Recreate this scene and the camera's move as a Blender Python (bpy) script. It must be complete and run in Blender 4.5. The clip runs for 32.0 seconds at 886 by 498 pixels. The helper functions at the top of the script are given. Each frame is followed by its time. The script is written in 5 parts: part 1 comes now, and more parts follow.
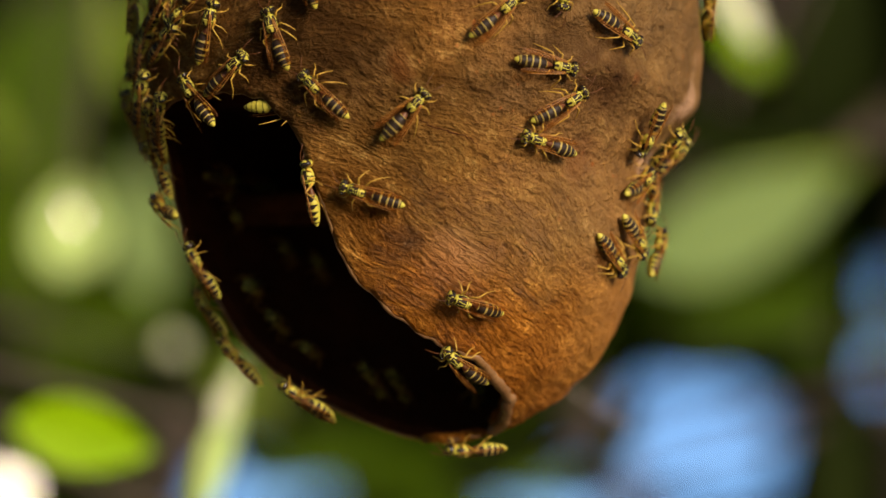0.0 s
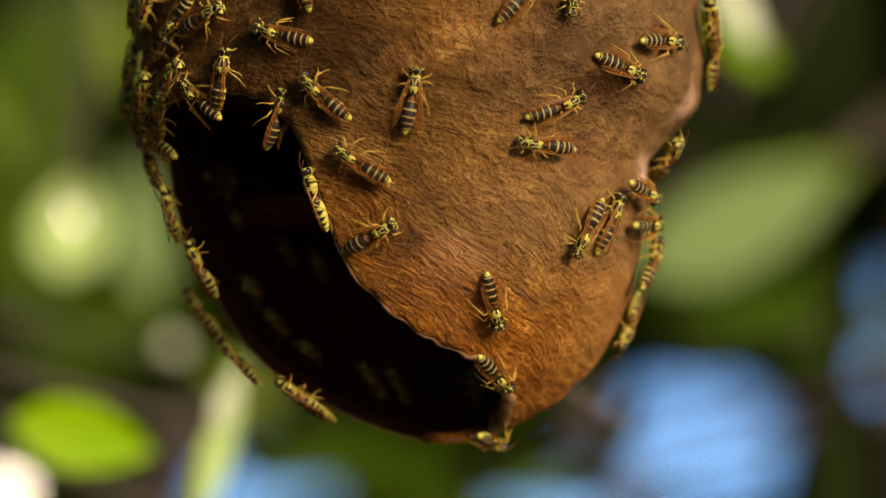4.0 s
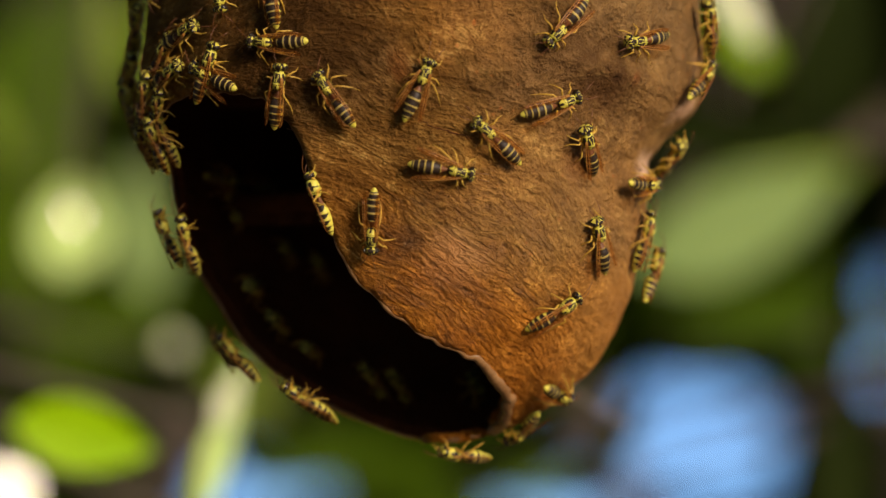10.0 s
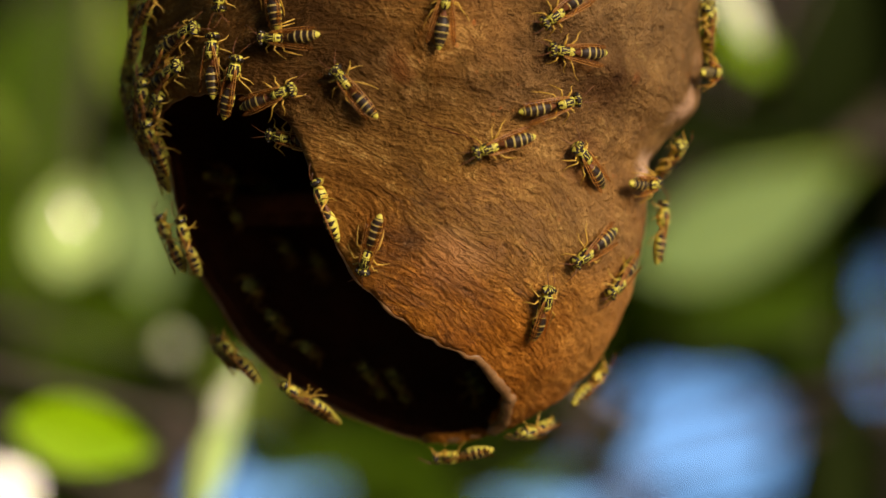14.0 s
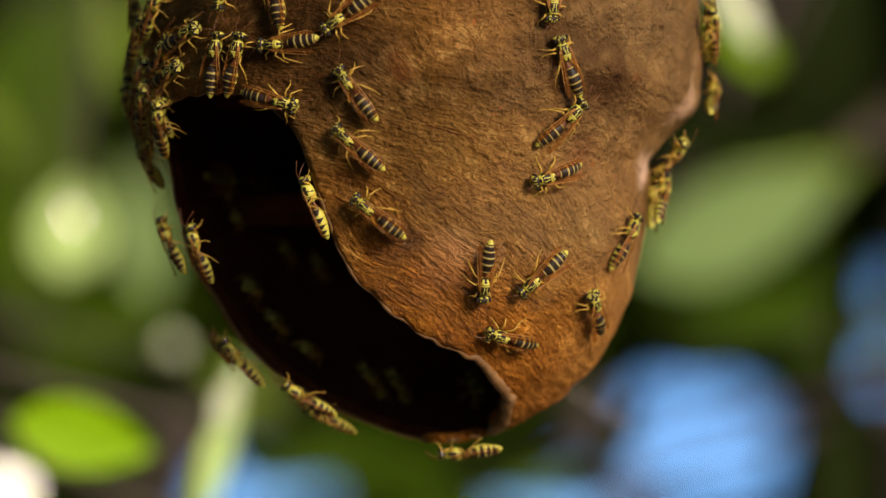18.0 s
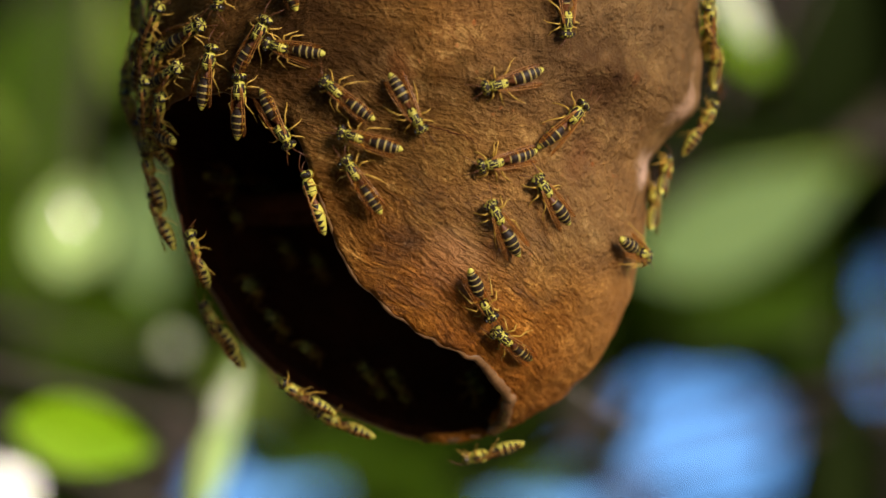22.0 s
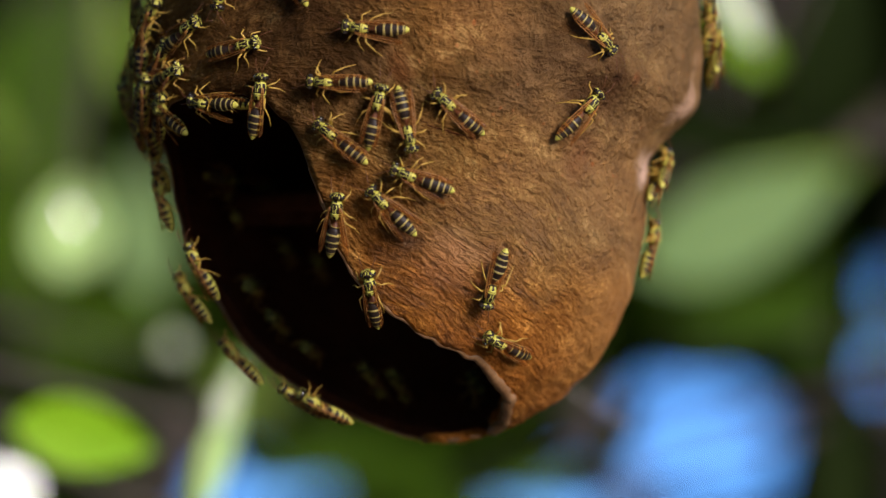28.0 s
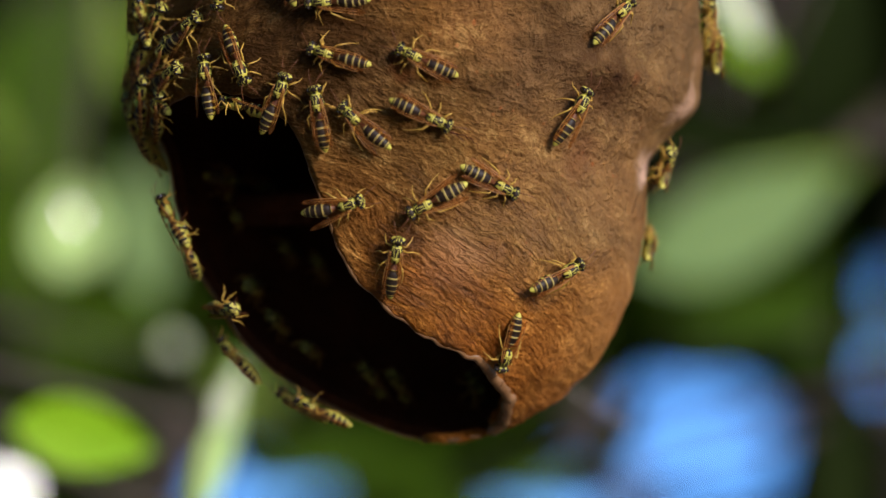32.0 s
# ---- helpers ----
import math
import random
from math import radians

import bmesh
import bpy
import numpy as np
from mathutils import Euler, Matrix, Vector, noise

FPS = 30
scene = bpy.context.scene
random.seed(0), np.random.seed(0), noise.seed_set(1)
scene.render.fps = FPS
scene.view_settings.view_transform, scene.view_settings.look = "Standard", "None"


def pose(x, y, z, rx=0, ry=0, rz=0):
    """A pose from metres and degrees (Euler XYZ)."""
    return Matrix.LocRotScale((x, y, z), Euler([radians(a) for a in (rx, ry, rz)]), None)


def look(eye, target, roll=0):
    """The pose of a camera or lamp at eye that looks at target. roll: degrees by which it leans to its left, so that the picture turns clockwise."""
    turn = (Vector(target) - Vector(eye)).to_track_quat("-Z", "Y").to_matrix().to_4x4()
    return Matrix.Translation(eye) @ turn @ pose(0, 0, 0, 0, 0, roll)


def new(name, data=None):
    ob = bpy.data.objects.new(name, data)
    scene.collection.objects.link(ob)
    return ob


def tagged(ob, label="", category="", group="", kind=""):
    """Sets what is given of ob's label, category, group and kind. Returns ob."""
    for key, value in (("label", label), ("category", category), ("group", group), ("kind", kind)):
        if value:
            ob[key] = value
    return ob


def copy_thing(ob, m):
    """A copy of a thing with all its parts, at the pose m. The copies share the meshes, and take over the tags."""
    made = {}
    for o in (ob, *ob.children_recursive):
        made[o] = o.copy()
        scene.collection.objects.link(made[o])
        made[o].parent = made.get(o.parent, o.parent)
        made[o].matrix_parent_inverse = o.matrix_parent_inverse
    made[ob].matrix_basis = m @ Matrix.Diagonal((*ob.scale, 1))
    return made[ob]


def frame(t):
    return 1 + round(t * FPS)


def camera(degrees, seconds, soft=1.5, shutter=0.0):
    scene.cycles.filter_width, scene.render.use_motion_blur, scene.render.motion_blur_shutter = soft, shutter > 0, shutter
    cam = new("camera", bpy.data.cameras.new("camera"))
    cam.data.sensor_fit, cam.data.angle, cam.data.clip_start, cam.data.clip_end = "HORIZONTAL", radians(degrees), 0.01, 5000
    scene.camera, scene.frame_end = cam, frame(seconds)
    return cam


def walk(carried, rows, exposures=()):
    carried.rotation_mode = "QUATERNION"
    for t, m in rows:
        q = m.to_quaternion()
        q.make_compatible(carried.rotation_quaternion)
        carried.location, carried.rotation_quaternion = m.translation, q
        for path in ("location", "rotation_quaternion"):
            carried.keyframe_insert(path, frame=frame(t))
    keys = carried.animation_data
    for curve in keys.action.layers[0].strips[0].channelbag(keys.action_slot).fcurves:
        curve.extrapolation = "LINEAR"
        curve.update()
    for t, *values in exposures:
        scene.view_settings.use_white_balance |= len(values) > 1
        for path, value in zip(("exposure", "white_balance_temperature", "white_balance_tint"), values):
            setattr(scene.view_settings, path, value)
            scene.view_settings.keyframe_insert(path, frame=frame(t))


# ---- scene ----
# A paper wasp nest with crawling wasps, seen from a tripod below it, before blurred foliage.
# All places on the nest are given in the nest's own frame: x to the right, y away from the lens, z along its axis.
NEST = pose(0, 0, 1.75, 15, 0, 0)
REACH = 0.6385                       # from the lens to the nest's axis
MM = 0.001

cam = camera(14, 32.0, soft=1.5, shutter=0.5)
EYE = NEST @ pose(0, -REACH, 0, 90, 0, 0)
walk(cam, [(0, EYE), (32, EYE)], exposures=[(0, 0.50, 7100, 19), (9, 0.48, 7100, 19), (13, 0.48, 7100, 19), (17, 0.47, 6750, 18), (20, 0.47, 6350, 17), (24, 0.47, 5900, 18), (28, 0.47, 5500, 20), (32, 0.47, 5500, 20)])
cam.data.dof.use_dof = True
cam.data.dof.focus_distance = 0.603
cam.data.dof.aperture_fstop = 9.0

# ---- light ----
SUN_FROM = Vector((0.58, -0.78, 0.22)).normalized()
world = bpy.data.worlds.new("sky")
scene.world = world
world.use_nodes = True
wn = world.node_tree.nodes
sky = wn.new("ShaderNodeTexSky")
sky.sky_type, sky.sun_disc = "NISHITA", False
sky.dust_density, sky.ozone_density = 0.3, 5.5
sky.sun_elevation = math.asin(SUN_FROM.z)
sky.sun_rotation = math.atan2(SUN_FROM.x, SUN_FROM.y)
world.node_tree.links.new(sky.outputs["Color"], wn["Background"].inputs["Color"])
wn["Background"].inputs["Strength"].default_value = 0.178
sun = new("sun", bpy.data.lights.new("sun", "SUN"))
sun.data.energy, sun.data.angle, sun.data.color = 4.15, radians(22), (1.0, 0.86, 0.66)
sun.matrix_world = look((0, 0, 0), -SUN_FROM)


# ---- materials ----
def material(name, colour, rough=0.6, metallic=0.0):
    m = bpy.data.materials.new(name)
    m.use_nodes = True
    b = m.node_tree.nodes["Principled BSDF"]
    b.inputs["Base Color"].default_value = (*colour, 1)
    b.inputs["Roughness"].default_value = rough
    b.inputs["Metallic"].default_value = metallic
    return m


def node(m, kind, **values):
    n = m.node_tree.nodes.new(kind)
    for key, value in values.items():
        n.inputs[key.replace("_", " ")].default_value = value
    return n


def link(m, a, b):
    m.node_tree.links.new(a, b)


def shader(m):
    return m.node_tree.nodes["Principled BSDF"]


def ramp(m, stops):
    r = m.node_tree.nodes.new("ShaderNodeValToRGB")
    while len(r.color_ramp.elements) < len(stops):
        r.color_ramp.elements.new(0.5)
    for e, (p, c) in zip(r.color_ramp.elements, stops):
        e.position, e.color = p, (*c, 1)
    return r


def mottled(name, stops, scale, rough=0.6, bump=0.3, depth=0.0002, fine=6.0, stretch=(1, 1, 1), detail=6.0):
    """Noise at two scales for colour and relief, in metres of the thing's own space."""
    m = material(name, stops[0][1], rough)
    co = node(m, "ShaderNodeTexCoord")
    mp = node(m, "ShaderNodeMapping", Scale=stretch)
    link(m, co.outputs["Object"], mp.inputs["Vector"])
    a = node(m, "ShaderNodeTexNoise", Scale=scale, Detail=detail, Roughness=0.62)
    b = node(m, "ShaderNodeTexNoise", Scale=scale * fine, Detail=5.0, Roughness=0.6)
    mix = m.node_tree.nodes.new("ShaderNodeMath")
    mix.operation = "MULTIPLY_ADD"
    mix.inputs[1].default_value = 0.45
    half = node(m, "ShaderNodeMath")
    half.operation = "MULTIPLY"
    half.inputs[1].default_value = 0.6
    for n in (a, b):
        link(m, mp.outputs["Vector"], n.inputs["Vector"])
    link(m, a.outputs["Fac"], half.inputs[0])
    link(m, b.outputs["Fac"], mix.inputs[0])
    link(m, half.outputs[0], mix.inputs[2])
    r = ramp(m, stops)
    link(m, mix.outputs[0], r.inputs["Fac"])
    link(m, r.outputs["Color"], shader(m).inputs["Base Color"])
    bm_ = node(m, "ShaderNodeBump", Strength=bump, Distance=depth)
    link(m, mix.outputs[0], bm_.inputs["Height"])
    link(m, bm_.outputs["Normal"], shader(m).inputs["Normal"])
    return m


def leaf_material(name, colour, pale, rough=0.4, glow=0.35):
    """A leaf: mottled blade, shiny skin, light passing through it."""
    m = mottled(name, [(0.3, colour), (0.75, pale)], 30.0, rough, 0.3, 0.001)
    shader(m).inputs["Specular IOR Level"].default_value = 0.08
    out = m.node_tree.nodes["Material Output"]
    t = node(m, "ShaderNodeBsdfTranslucent")
    t.inputs["Color"].default_value = (pale[0] * 1.3, pale[1] * 1.5, pale[2], 1)
    mx = m.node_tree.nodes.new("ShaderNodeMixShader")
    mx.inputs["Fac"].default_value = glow
    link(m, shader(m).outputs["BSDF"], mx.inputs[1])
    link(m, t.outputs["BSDF"], mx.inputs[2])
    link(m, mx.outputs[0], out.inputs["Surface"])
    return m


def paper_material():
    """Nest paper: chewed wood fibre in long wavy strokes, rust and tan, with an older, crusted and darker upper coat."""
    m = material("nest_paper", (0.3, 0.14, 0.06), 0.40)

    def math_node(op, a, b, clamp=False):
        n = m.node_tree.nodes.new("ShaderNodeMath")
        n.operation, n.use_clamp = op, clamp
        for k, v in enumerate((a, b)):
            if isinstance(v, (int, float)):
                n.inputs[k].default_value = v
            else:
                link(m, v, n.inputs[k])
        return n.outputs[0]

    def blend(kind, fac, a, b):
        n = m.node_tree.nodes.new("ShaderNodeMixRGB")
        n.blend_type = kind
        for k, v in (("Fac", fac), ("Color1", a), ("Color2", b)):
            if isinstance(v, (int, float)):
                n.inputs[k].default_value = v
            elif isinstance(v, tuple):
                n.inputs[k].default_value = (*v, 1)
            else:
                link(m, v, n.inputs[k])
        return n.outputs["Color"]

    co = node(m, "ShaderNodeTexCoord").outputs["Object"]
    warp = node(m, "ShaderNodeTexNoise", Scale=45.0, Detail=2.0, Roughness=0.5)
    link(m, co, warp.inputs["Vector"])
    bent = blend("LINEAR_LIGHT", 0.006, co, warp.outputs["Color"])
    # strokes lie level near the top and steepen towards the mouth
    at_ = node(m, "ShaderNodeSeparateXYZ")
    link(m, bent, at_.inputs[0])
    slope = math_node("SUBTRACT", 0.58, math_node("MULTIPLY", at_.outputs["Z"], 13.0))
    course = math_node("ADD", at_.outputs["Z"], math_node("MULTIPLY", at_.outputs["X"], slope))
    flow = node(m, "ShaderNodeCombineXYZ")
    link(m, at_.outputs["X"], flow.inputs[0])
    link(m, at_.outputs["Y"], flow.inputs[1])
    link(m, course, flow.inputs[2])

    def lay(shift, scale):
        """Strokes of that scale along the courses of pulp."""
        b = node(m, "ShaderNodeMapping", Scale=scale, Location=(shift, shift, shift))
        link(m, flow.outputs[0], b.inputs["Vector"])
        return b

    mp = lay(0, (105, 120, 250))
    fibre = node(m, "ShaderNodeTexNoise", Scale=1.0, Detail=8.0, Roughness=0.66)
    link(m, mp.outputs["Vector"], fibre.inputs["Vector"])
    mp2 = lay(3, (480, 520, 1150))
    thread = node(m, "ShaderNodeTexNoise", Scale=1.0, Detail=5.0, Roughness=0.6)
    link(m, mp2.outputs["Vector"], thread.inputs["Vector"])
    big = node(m, "ShaderNodeTexNoise", Scale=38.0, Detail=6.0, Roughness=0.62)
    grit = node(m, "ShaderNodeTexNoise", Scale=1000.0, Detail=4.0, Roughness=0.75)
    crust = node(m, "ShaderNodeTexNoise", Scale=240.0, Detail=6.0, Roughness=0.7)
    fleck = node(m, "ShaderNodeTexVoronoi", Scale=330.0)
    for n in (big, grit, crust, fleck):
        link(m, bent if n == fleck else co, n.inputs["Vector"])
    tone = ramp(m, [(0.32, (0.048, 0.018, 0.004)), (0.43, (0.160, 0.075, 0.0170)), (0.55, (0.265, 0.135, 0.032)), (0.65, (0.58, 0.36, 0.115))])
    link(m, blend("MIX", 0.4, fibre.outputs["Fac"], grit.outputs["Fac"]), tone.inputs["Fac"])
    patch = ramp(m, [(0.30, (0.55, 0.47, 0.42)), (0.48, (1, 1, 1)), (0.68, (1.25, 0.95, 0.65))])
    link(m, big.outputs["Fac"], patch.inputs["Fac"])
    colour = blend("MULTIPLY", 0.7, tone.outputs["Color"], patch.outputs["Color"])
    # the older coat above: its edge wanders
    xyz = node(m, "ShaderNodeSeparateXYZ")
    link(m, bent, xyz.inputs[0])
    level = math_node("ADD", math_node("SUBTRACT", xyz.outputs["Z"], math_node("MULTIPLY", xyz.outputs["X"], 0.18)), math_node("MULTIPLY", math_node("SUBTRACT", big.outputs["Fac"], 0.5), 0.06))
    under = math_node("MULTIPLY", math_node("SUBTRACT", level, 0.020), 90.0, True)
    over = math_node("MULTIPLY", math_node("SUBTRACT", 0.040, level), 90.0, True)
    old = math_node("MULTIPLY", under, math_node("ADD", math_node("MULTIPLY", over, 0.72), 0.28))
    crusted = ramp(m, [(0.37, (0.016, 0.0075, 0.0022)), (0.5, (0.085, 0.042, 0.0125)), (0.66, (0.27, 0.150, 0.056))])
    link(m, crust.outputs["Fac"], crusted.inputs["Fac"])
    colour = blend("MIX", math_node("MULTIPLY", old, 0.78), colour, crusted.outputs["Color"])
    # drier, greyer tan paper on the far right and above
    dry = math_node("MULTIPLY", math_node("SUBTRACT", math_node("ADD", xyz.outputs["X"], math_node("MULTIPLY", math_node("SUBTRACT", big.outputs["Fac"], 0.5), 0.06)), 0.004), 45.0, True)
    colour = blend("MIX", math_node("MULTIPLY", dry, 0.42), colour, (0.285, 0.170, 0.072))
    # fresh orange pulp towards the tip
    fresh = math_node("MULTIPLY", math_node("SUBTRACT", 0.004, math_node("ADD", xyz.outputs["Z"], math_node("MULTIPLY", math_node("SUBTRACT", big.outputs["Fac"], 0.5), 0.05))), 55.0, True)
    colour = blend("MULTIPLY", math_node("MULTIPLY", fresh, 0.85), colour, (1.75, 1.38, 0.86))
    # rust flecks of fresh pulp
    dots = ramp(m, [(0.05, (0.8, 0.8, 0.8)), (0.15, (0, 0, 0))])
    link(m, fleck.outputs["Distance"], dots.inputs["Fac"])
    where = ramp(m, [(0.48, (0, 0, 0)), (0.60, (1, 1, 1))])
    link(m, big.outputs["Fac"], where.inputs["Fac"])
    colour = blend("MIX", math_node("MULTIPLY", dots.outputs["Color"], where.outputs["Color"]), colour, (0.42, 0.13, 0.03))
    # stains, dark patches, fresh rust and painted light and shade, ragged at the edge
    for spot, size, paint, much in (((-0.0062, -0.0397, 0.0008), 0.0032, (0.07, 0.03, 0.013), 0.75),
                                    ((0.0289, -0.032, 0.0272), 0.0012, (0.02, 0.012, 0.012), 0.95),
                                    ((0.0328, -0.0285, 0.0276), 0.0015, (0.3, 0.075, 0.02), 0.7),
                                    ((0.0244, -0.0301, 0.0144), 0.004, (0.16, 0.055, 0.02), 0.5),
                                    ((-0.0023, -0.0371, -0.0056), 0.0045, (0.42, 0.15, 0.03), 0.25),
                                    # dark crust, with the hollow's shade under the ridge painted in
                                    ((0.0275, -0.033, 0.0255), 0.0100, (0.055, 0.023, 0.008), 0.85),
                                    ((-0.0075, -0.0434, 0.0316), 0.003, (0.36, 0.12, 0.03), 0.4),
                                    # three pale spots that paint sunlit strips on the right edge
                                    ((0.0345, -0.012, 0.0145), 0.0042, (0.74, 0.48, 0.32), 0.9),
                                    ((0.0415, -0.014, 0.0255), 0.0038, (0.72, 0.44, 0.27), 0.85),
                                    ((0.0420, -0.010, 0.0320), 0.0035, (0.52, 0.29, 0.14), 0.6),
                                    ((-0.0185, -0.0415, 0.0360), 0.0130, (0.045, 0.020, 0.006), 0.78),
                                    ((0.0190, -0.0380, 0.0320), 0.0085, (0.085, 0.042, 0.017), 0.5),
                                    ((-0.0290, -0.0370, 0.0320), 0.0125, (0.042, 0.019, 0.006), 0.78),
                                    # pale spot that paints the pinkish highlight on the front
                                    ((0.0025, -0.0380, -0.0030), 0.0060, (0.66, 0.35, 0.16), 0.50)):
        far_ = node(m, "ShaderNodeVectorMath")
        far_.operation = "DISTANCE"
        link(m, bent, far_.inputs[0])
        far_.inputs[1].default_value = spot
        ragged = math_node("ADD", math_node("DIVIDE", far_.outputs["Value"], size), math_node("MULTIPLY", math_node("SUBTRACT", crust.outputs["Fac"], 0.5), 1.6))
        colour = blend("MIX", math_node("MULTIPLY", math_node("SUBTRACT", 1.25, ragged, True), much), colour, paint)
    # resin-soaked, redder and glossier paper along the tear
    beside = math_node("ADD", math_node("ADD", at_.outputs["Z"], math_node("MULTIPLY", at_.outputs["X"], 0.95)), math_node("MULTIPLY", math_node("SUBTRACT", big.outputs["Fac"], 0.5), 0.03))
    resin = math_node("MULTIPLY", math_node("MULTIPLY", math_node("SUBTRACT", 0.006, beside), 90.0, True), math_node("MULTIPLY", math_node("SUBTRACT", 0.022, at_.outputs["Z"]), 80.0, True))
    colour = blend("MULTIPLY", math_node("MULTIPLY", resin, 0.6), colour, (1.0, 0.80, 0.52))
    link(m, colour, shader(m).inputs["Base Color"])
    # a varnished patch in the middle of the front
    out_ = node(m, "ShaderNodeVectorMath")
    out_.operation = "DISTANCE"
    link(m, bent, out_.inputs[0])
    out_.inputs[1].default_value = (0.0030, -0.0385, -0.0020)
    gloss = math_node("MULTIPLY", math_node("SUBTRACT", 1.5, math_node("ADD", math_node("DIVIDE", out_.outputs["Value"], 0.011), math_node("MULTIPLY", math_node("SUBTRACT", fibre.outputs["Fac"], 0.5), 3.0))), 1.2, True)
    link(m, math_node("SUBTRACT", 0.56, math_node("MULTIPLY", gloss, 0.22)), shader(m).inputs["Roughness"])
    link(m, math_node("ADD", 0.05, math_node("MULTIPLY", gloss, 0.50)), shader(m).inputs["Specular IOR Level"])
    shader(m).inputs["Specular Tint"].default_value = (1.0, 0.74, 0.48, 1)
    # creases: sharp furrows that run with the strokes
    mp3 = lay(7, (130, 145, 330))
    fold = node(m, "ShaderNodeTexNoise", Scale=1.0, Detail=6.0, Roughness=0.62)
    link(m, mp3.outputs["Vector"], fold.inputs["Vector"])
    crease = math_node("ABSOLUTE", math_node("MULTIPLY", math_node("SUBTRACT", fold.outputs["Fac"], 0.5), 22.0), 0.0)
    crease = math_node("POWER", math_node("MINIMUM", crease, 1.0), 0.7)
    crease = math_node("MULTIPLY", crease, math_node("MULTIPLY", math_node("SUBTRACT", crust.outputs["Fac"], 0.36), 5.0, True))
    rough_side = math_node("MULTIPLY", math_node("SUBTRACT", 0.030, math_node("ADD", xyz.outputs["X"], math_node("MULTIPLY", math_node("SUBTRACT", big.outputs["Fac"], 0.5), 0.08))), 40.0, True)
    rough_side = math_node("ADD", math_node("MULTIPLY", rough_side, 0.5), 0.5)
    height = math_node("MULTIPLY", math_node("ADD", math_node("MULTIPLY", fibre.outputs["Fac"], 0.7), math_node("MULTIPLY", thread.outputs["Fac"], 0.55)), rough_side)
    height = math_node("ADD", height, math_node("MULTIPLY", math_node("MULTIPLY", crease, 0.22), rough_side))
    # chips: short overlapping dabs of pulp
    for shift, scale, much in ((11, (330, 350, 700), 0.16), (17, (620, 660, 1200), 0.30)):
        dab = node(m, "ShaderNodeTexVoronoi", Scale=1.0)
        link(m, lay(shift, scale).outputs["Vector"], dab.inputs["Vector"])
        height = math_node("ADD", height, math_node("MULTIPLY", math_node("MULTIPLY", dab.outputs["Distance"], much), rough_side))
    height = math_node("ADD", height, math_node("MULTIPLY", grit.outputs["Fac"], 0.6))
    height = math_node("ADD", height, math_node("MULTIPLY", crust.outputs["Fac"], math_node("ADD", 0.75, math_node("MULTIPLY", old, 0.75))))
    height = math_node("MULTIPLY", height, math_node("ADD", 1.0, math_node("MULTIPLY", gloss, 0.15)))
    b = node(m, "ShaderNodeBump", Strength=1.0, Distance=0.0021)
    link(m, height, b.inputs["Height"])
    link(m, b.outputs["Normal"], shader(m).inputs["Normal"])
    return m


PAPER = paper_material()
PAPER_LIP = mottled("lip_paper", [(0.3, (0.09, 0.040, 0.013)), (0.55, (0.19, 0.095, 0.036)), (0.8, (0.31, 0.18, 0.08))], 220.0, 0.6, 0.5, 0.0003)
# far darker than the outside: the hollow's shade is partly in this colour
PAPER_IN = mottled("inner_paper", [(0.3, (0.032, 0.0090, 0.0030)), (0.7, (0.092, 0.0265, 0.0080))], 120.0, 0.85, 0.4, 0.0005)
shader(PAPER_LIP).inputs["Specular IOR Level"].default_value = 0.35
shader(PAPER_LIP).inputs["Roughness"].default_value = 0.38
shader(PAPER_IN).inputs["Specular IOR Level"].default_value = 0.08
BLACK = mottled("wasp_black", [(0.3, (0.009, 0.006, 0.004)), (0.8, (0.030, 0.017, 0.010))], 900.0, 0.5, 0.2, 0.00005)
YELLOW = mottled("wasp_yellow", [(0.3, (0.38, 0.33, 0.030)), (0.8, (0.54, 0.49, 0.09))], 900.0, 0.5, 0.2, 0.00005)
AMBER = mottled("wasp_amber", [(0.3, (0.36, 0.19, 0.020)), (0.8, (0.55, 0.36, 0.06))], 1200.0, 0.4, 0.2, 0.00004)
RUST = mottled("wasp_rust", [(0.3, (0.07, 0.024, 0.010)), (0.8, (0.18, 0.065, 0.018))], 1200.0, 0.4, 0.2, 0.00004)
VEIN = mottled("wing_vein", [(0.3, (0.19, 0.075, 0.016)), (0.8, (0.40, 0.19, 0.040))], 1200.0, 0.4, 0.2, 0.00004)
CREAM = mottled("wasp_cream", [(0.3, (0.24, 0.17, 0.032)), (0.8, (0.40, 0.31, 0.09))], 900.0, 0.5, 0.2, 0.00005)
EYE_SKIN = mottled("wasp_eye", [(0.3, (0.010, 0.009, 0.008)), (0.8, (0.03, 0.02, 0.012))], 2500.0, 0.2, 0.15, 0.00002)

for _m, _gloss in ((BLACK, 0.2), (YELLOW, 0.22), (CREAM, 0.2), (AMBER, 0.25), (RUST, 0.25), (VEIN, 0.25)):
    shader(_m).inputs["Specular IOR Level"].default_value = _gloss


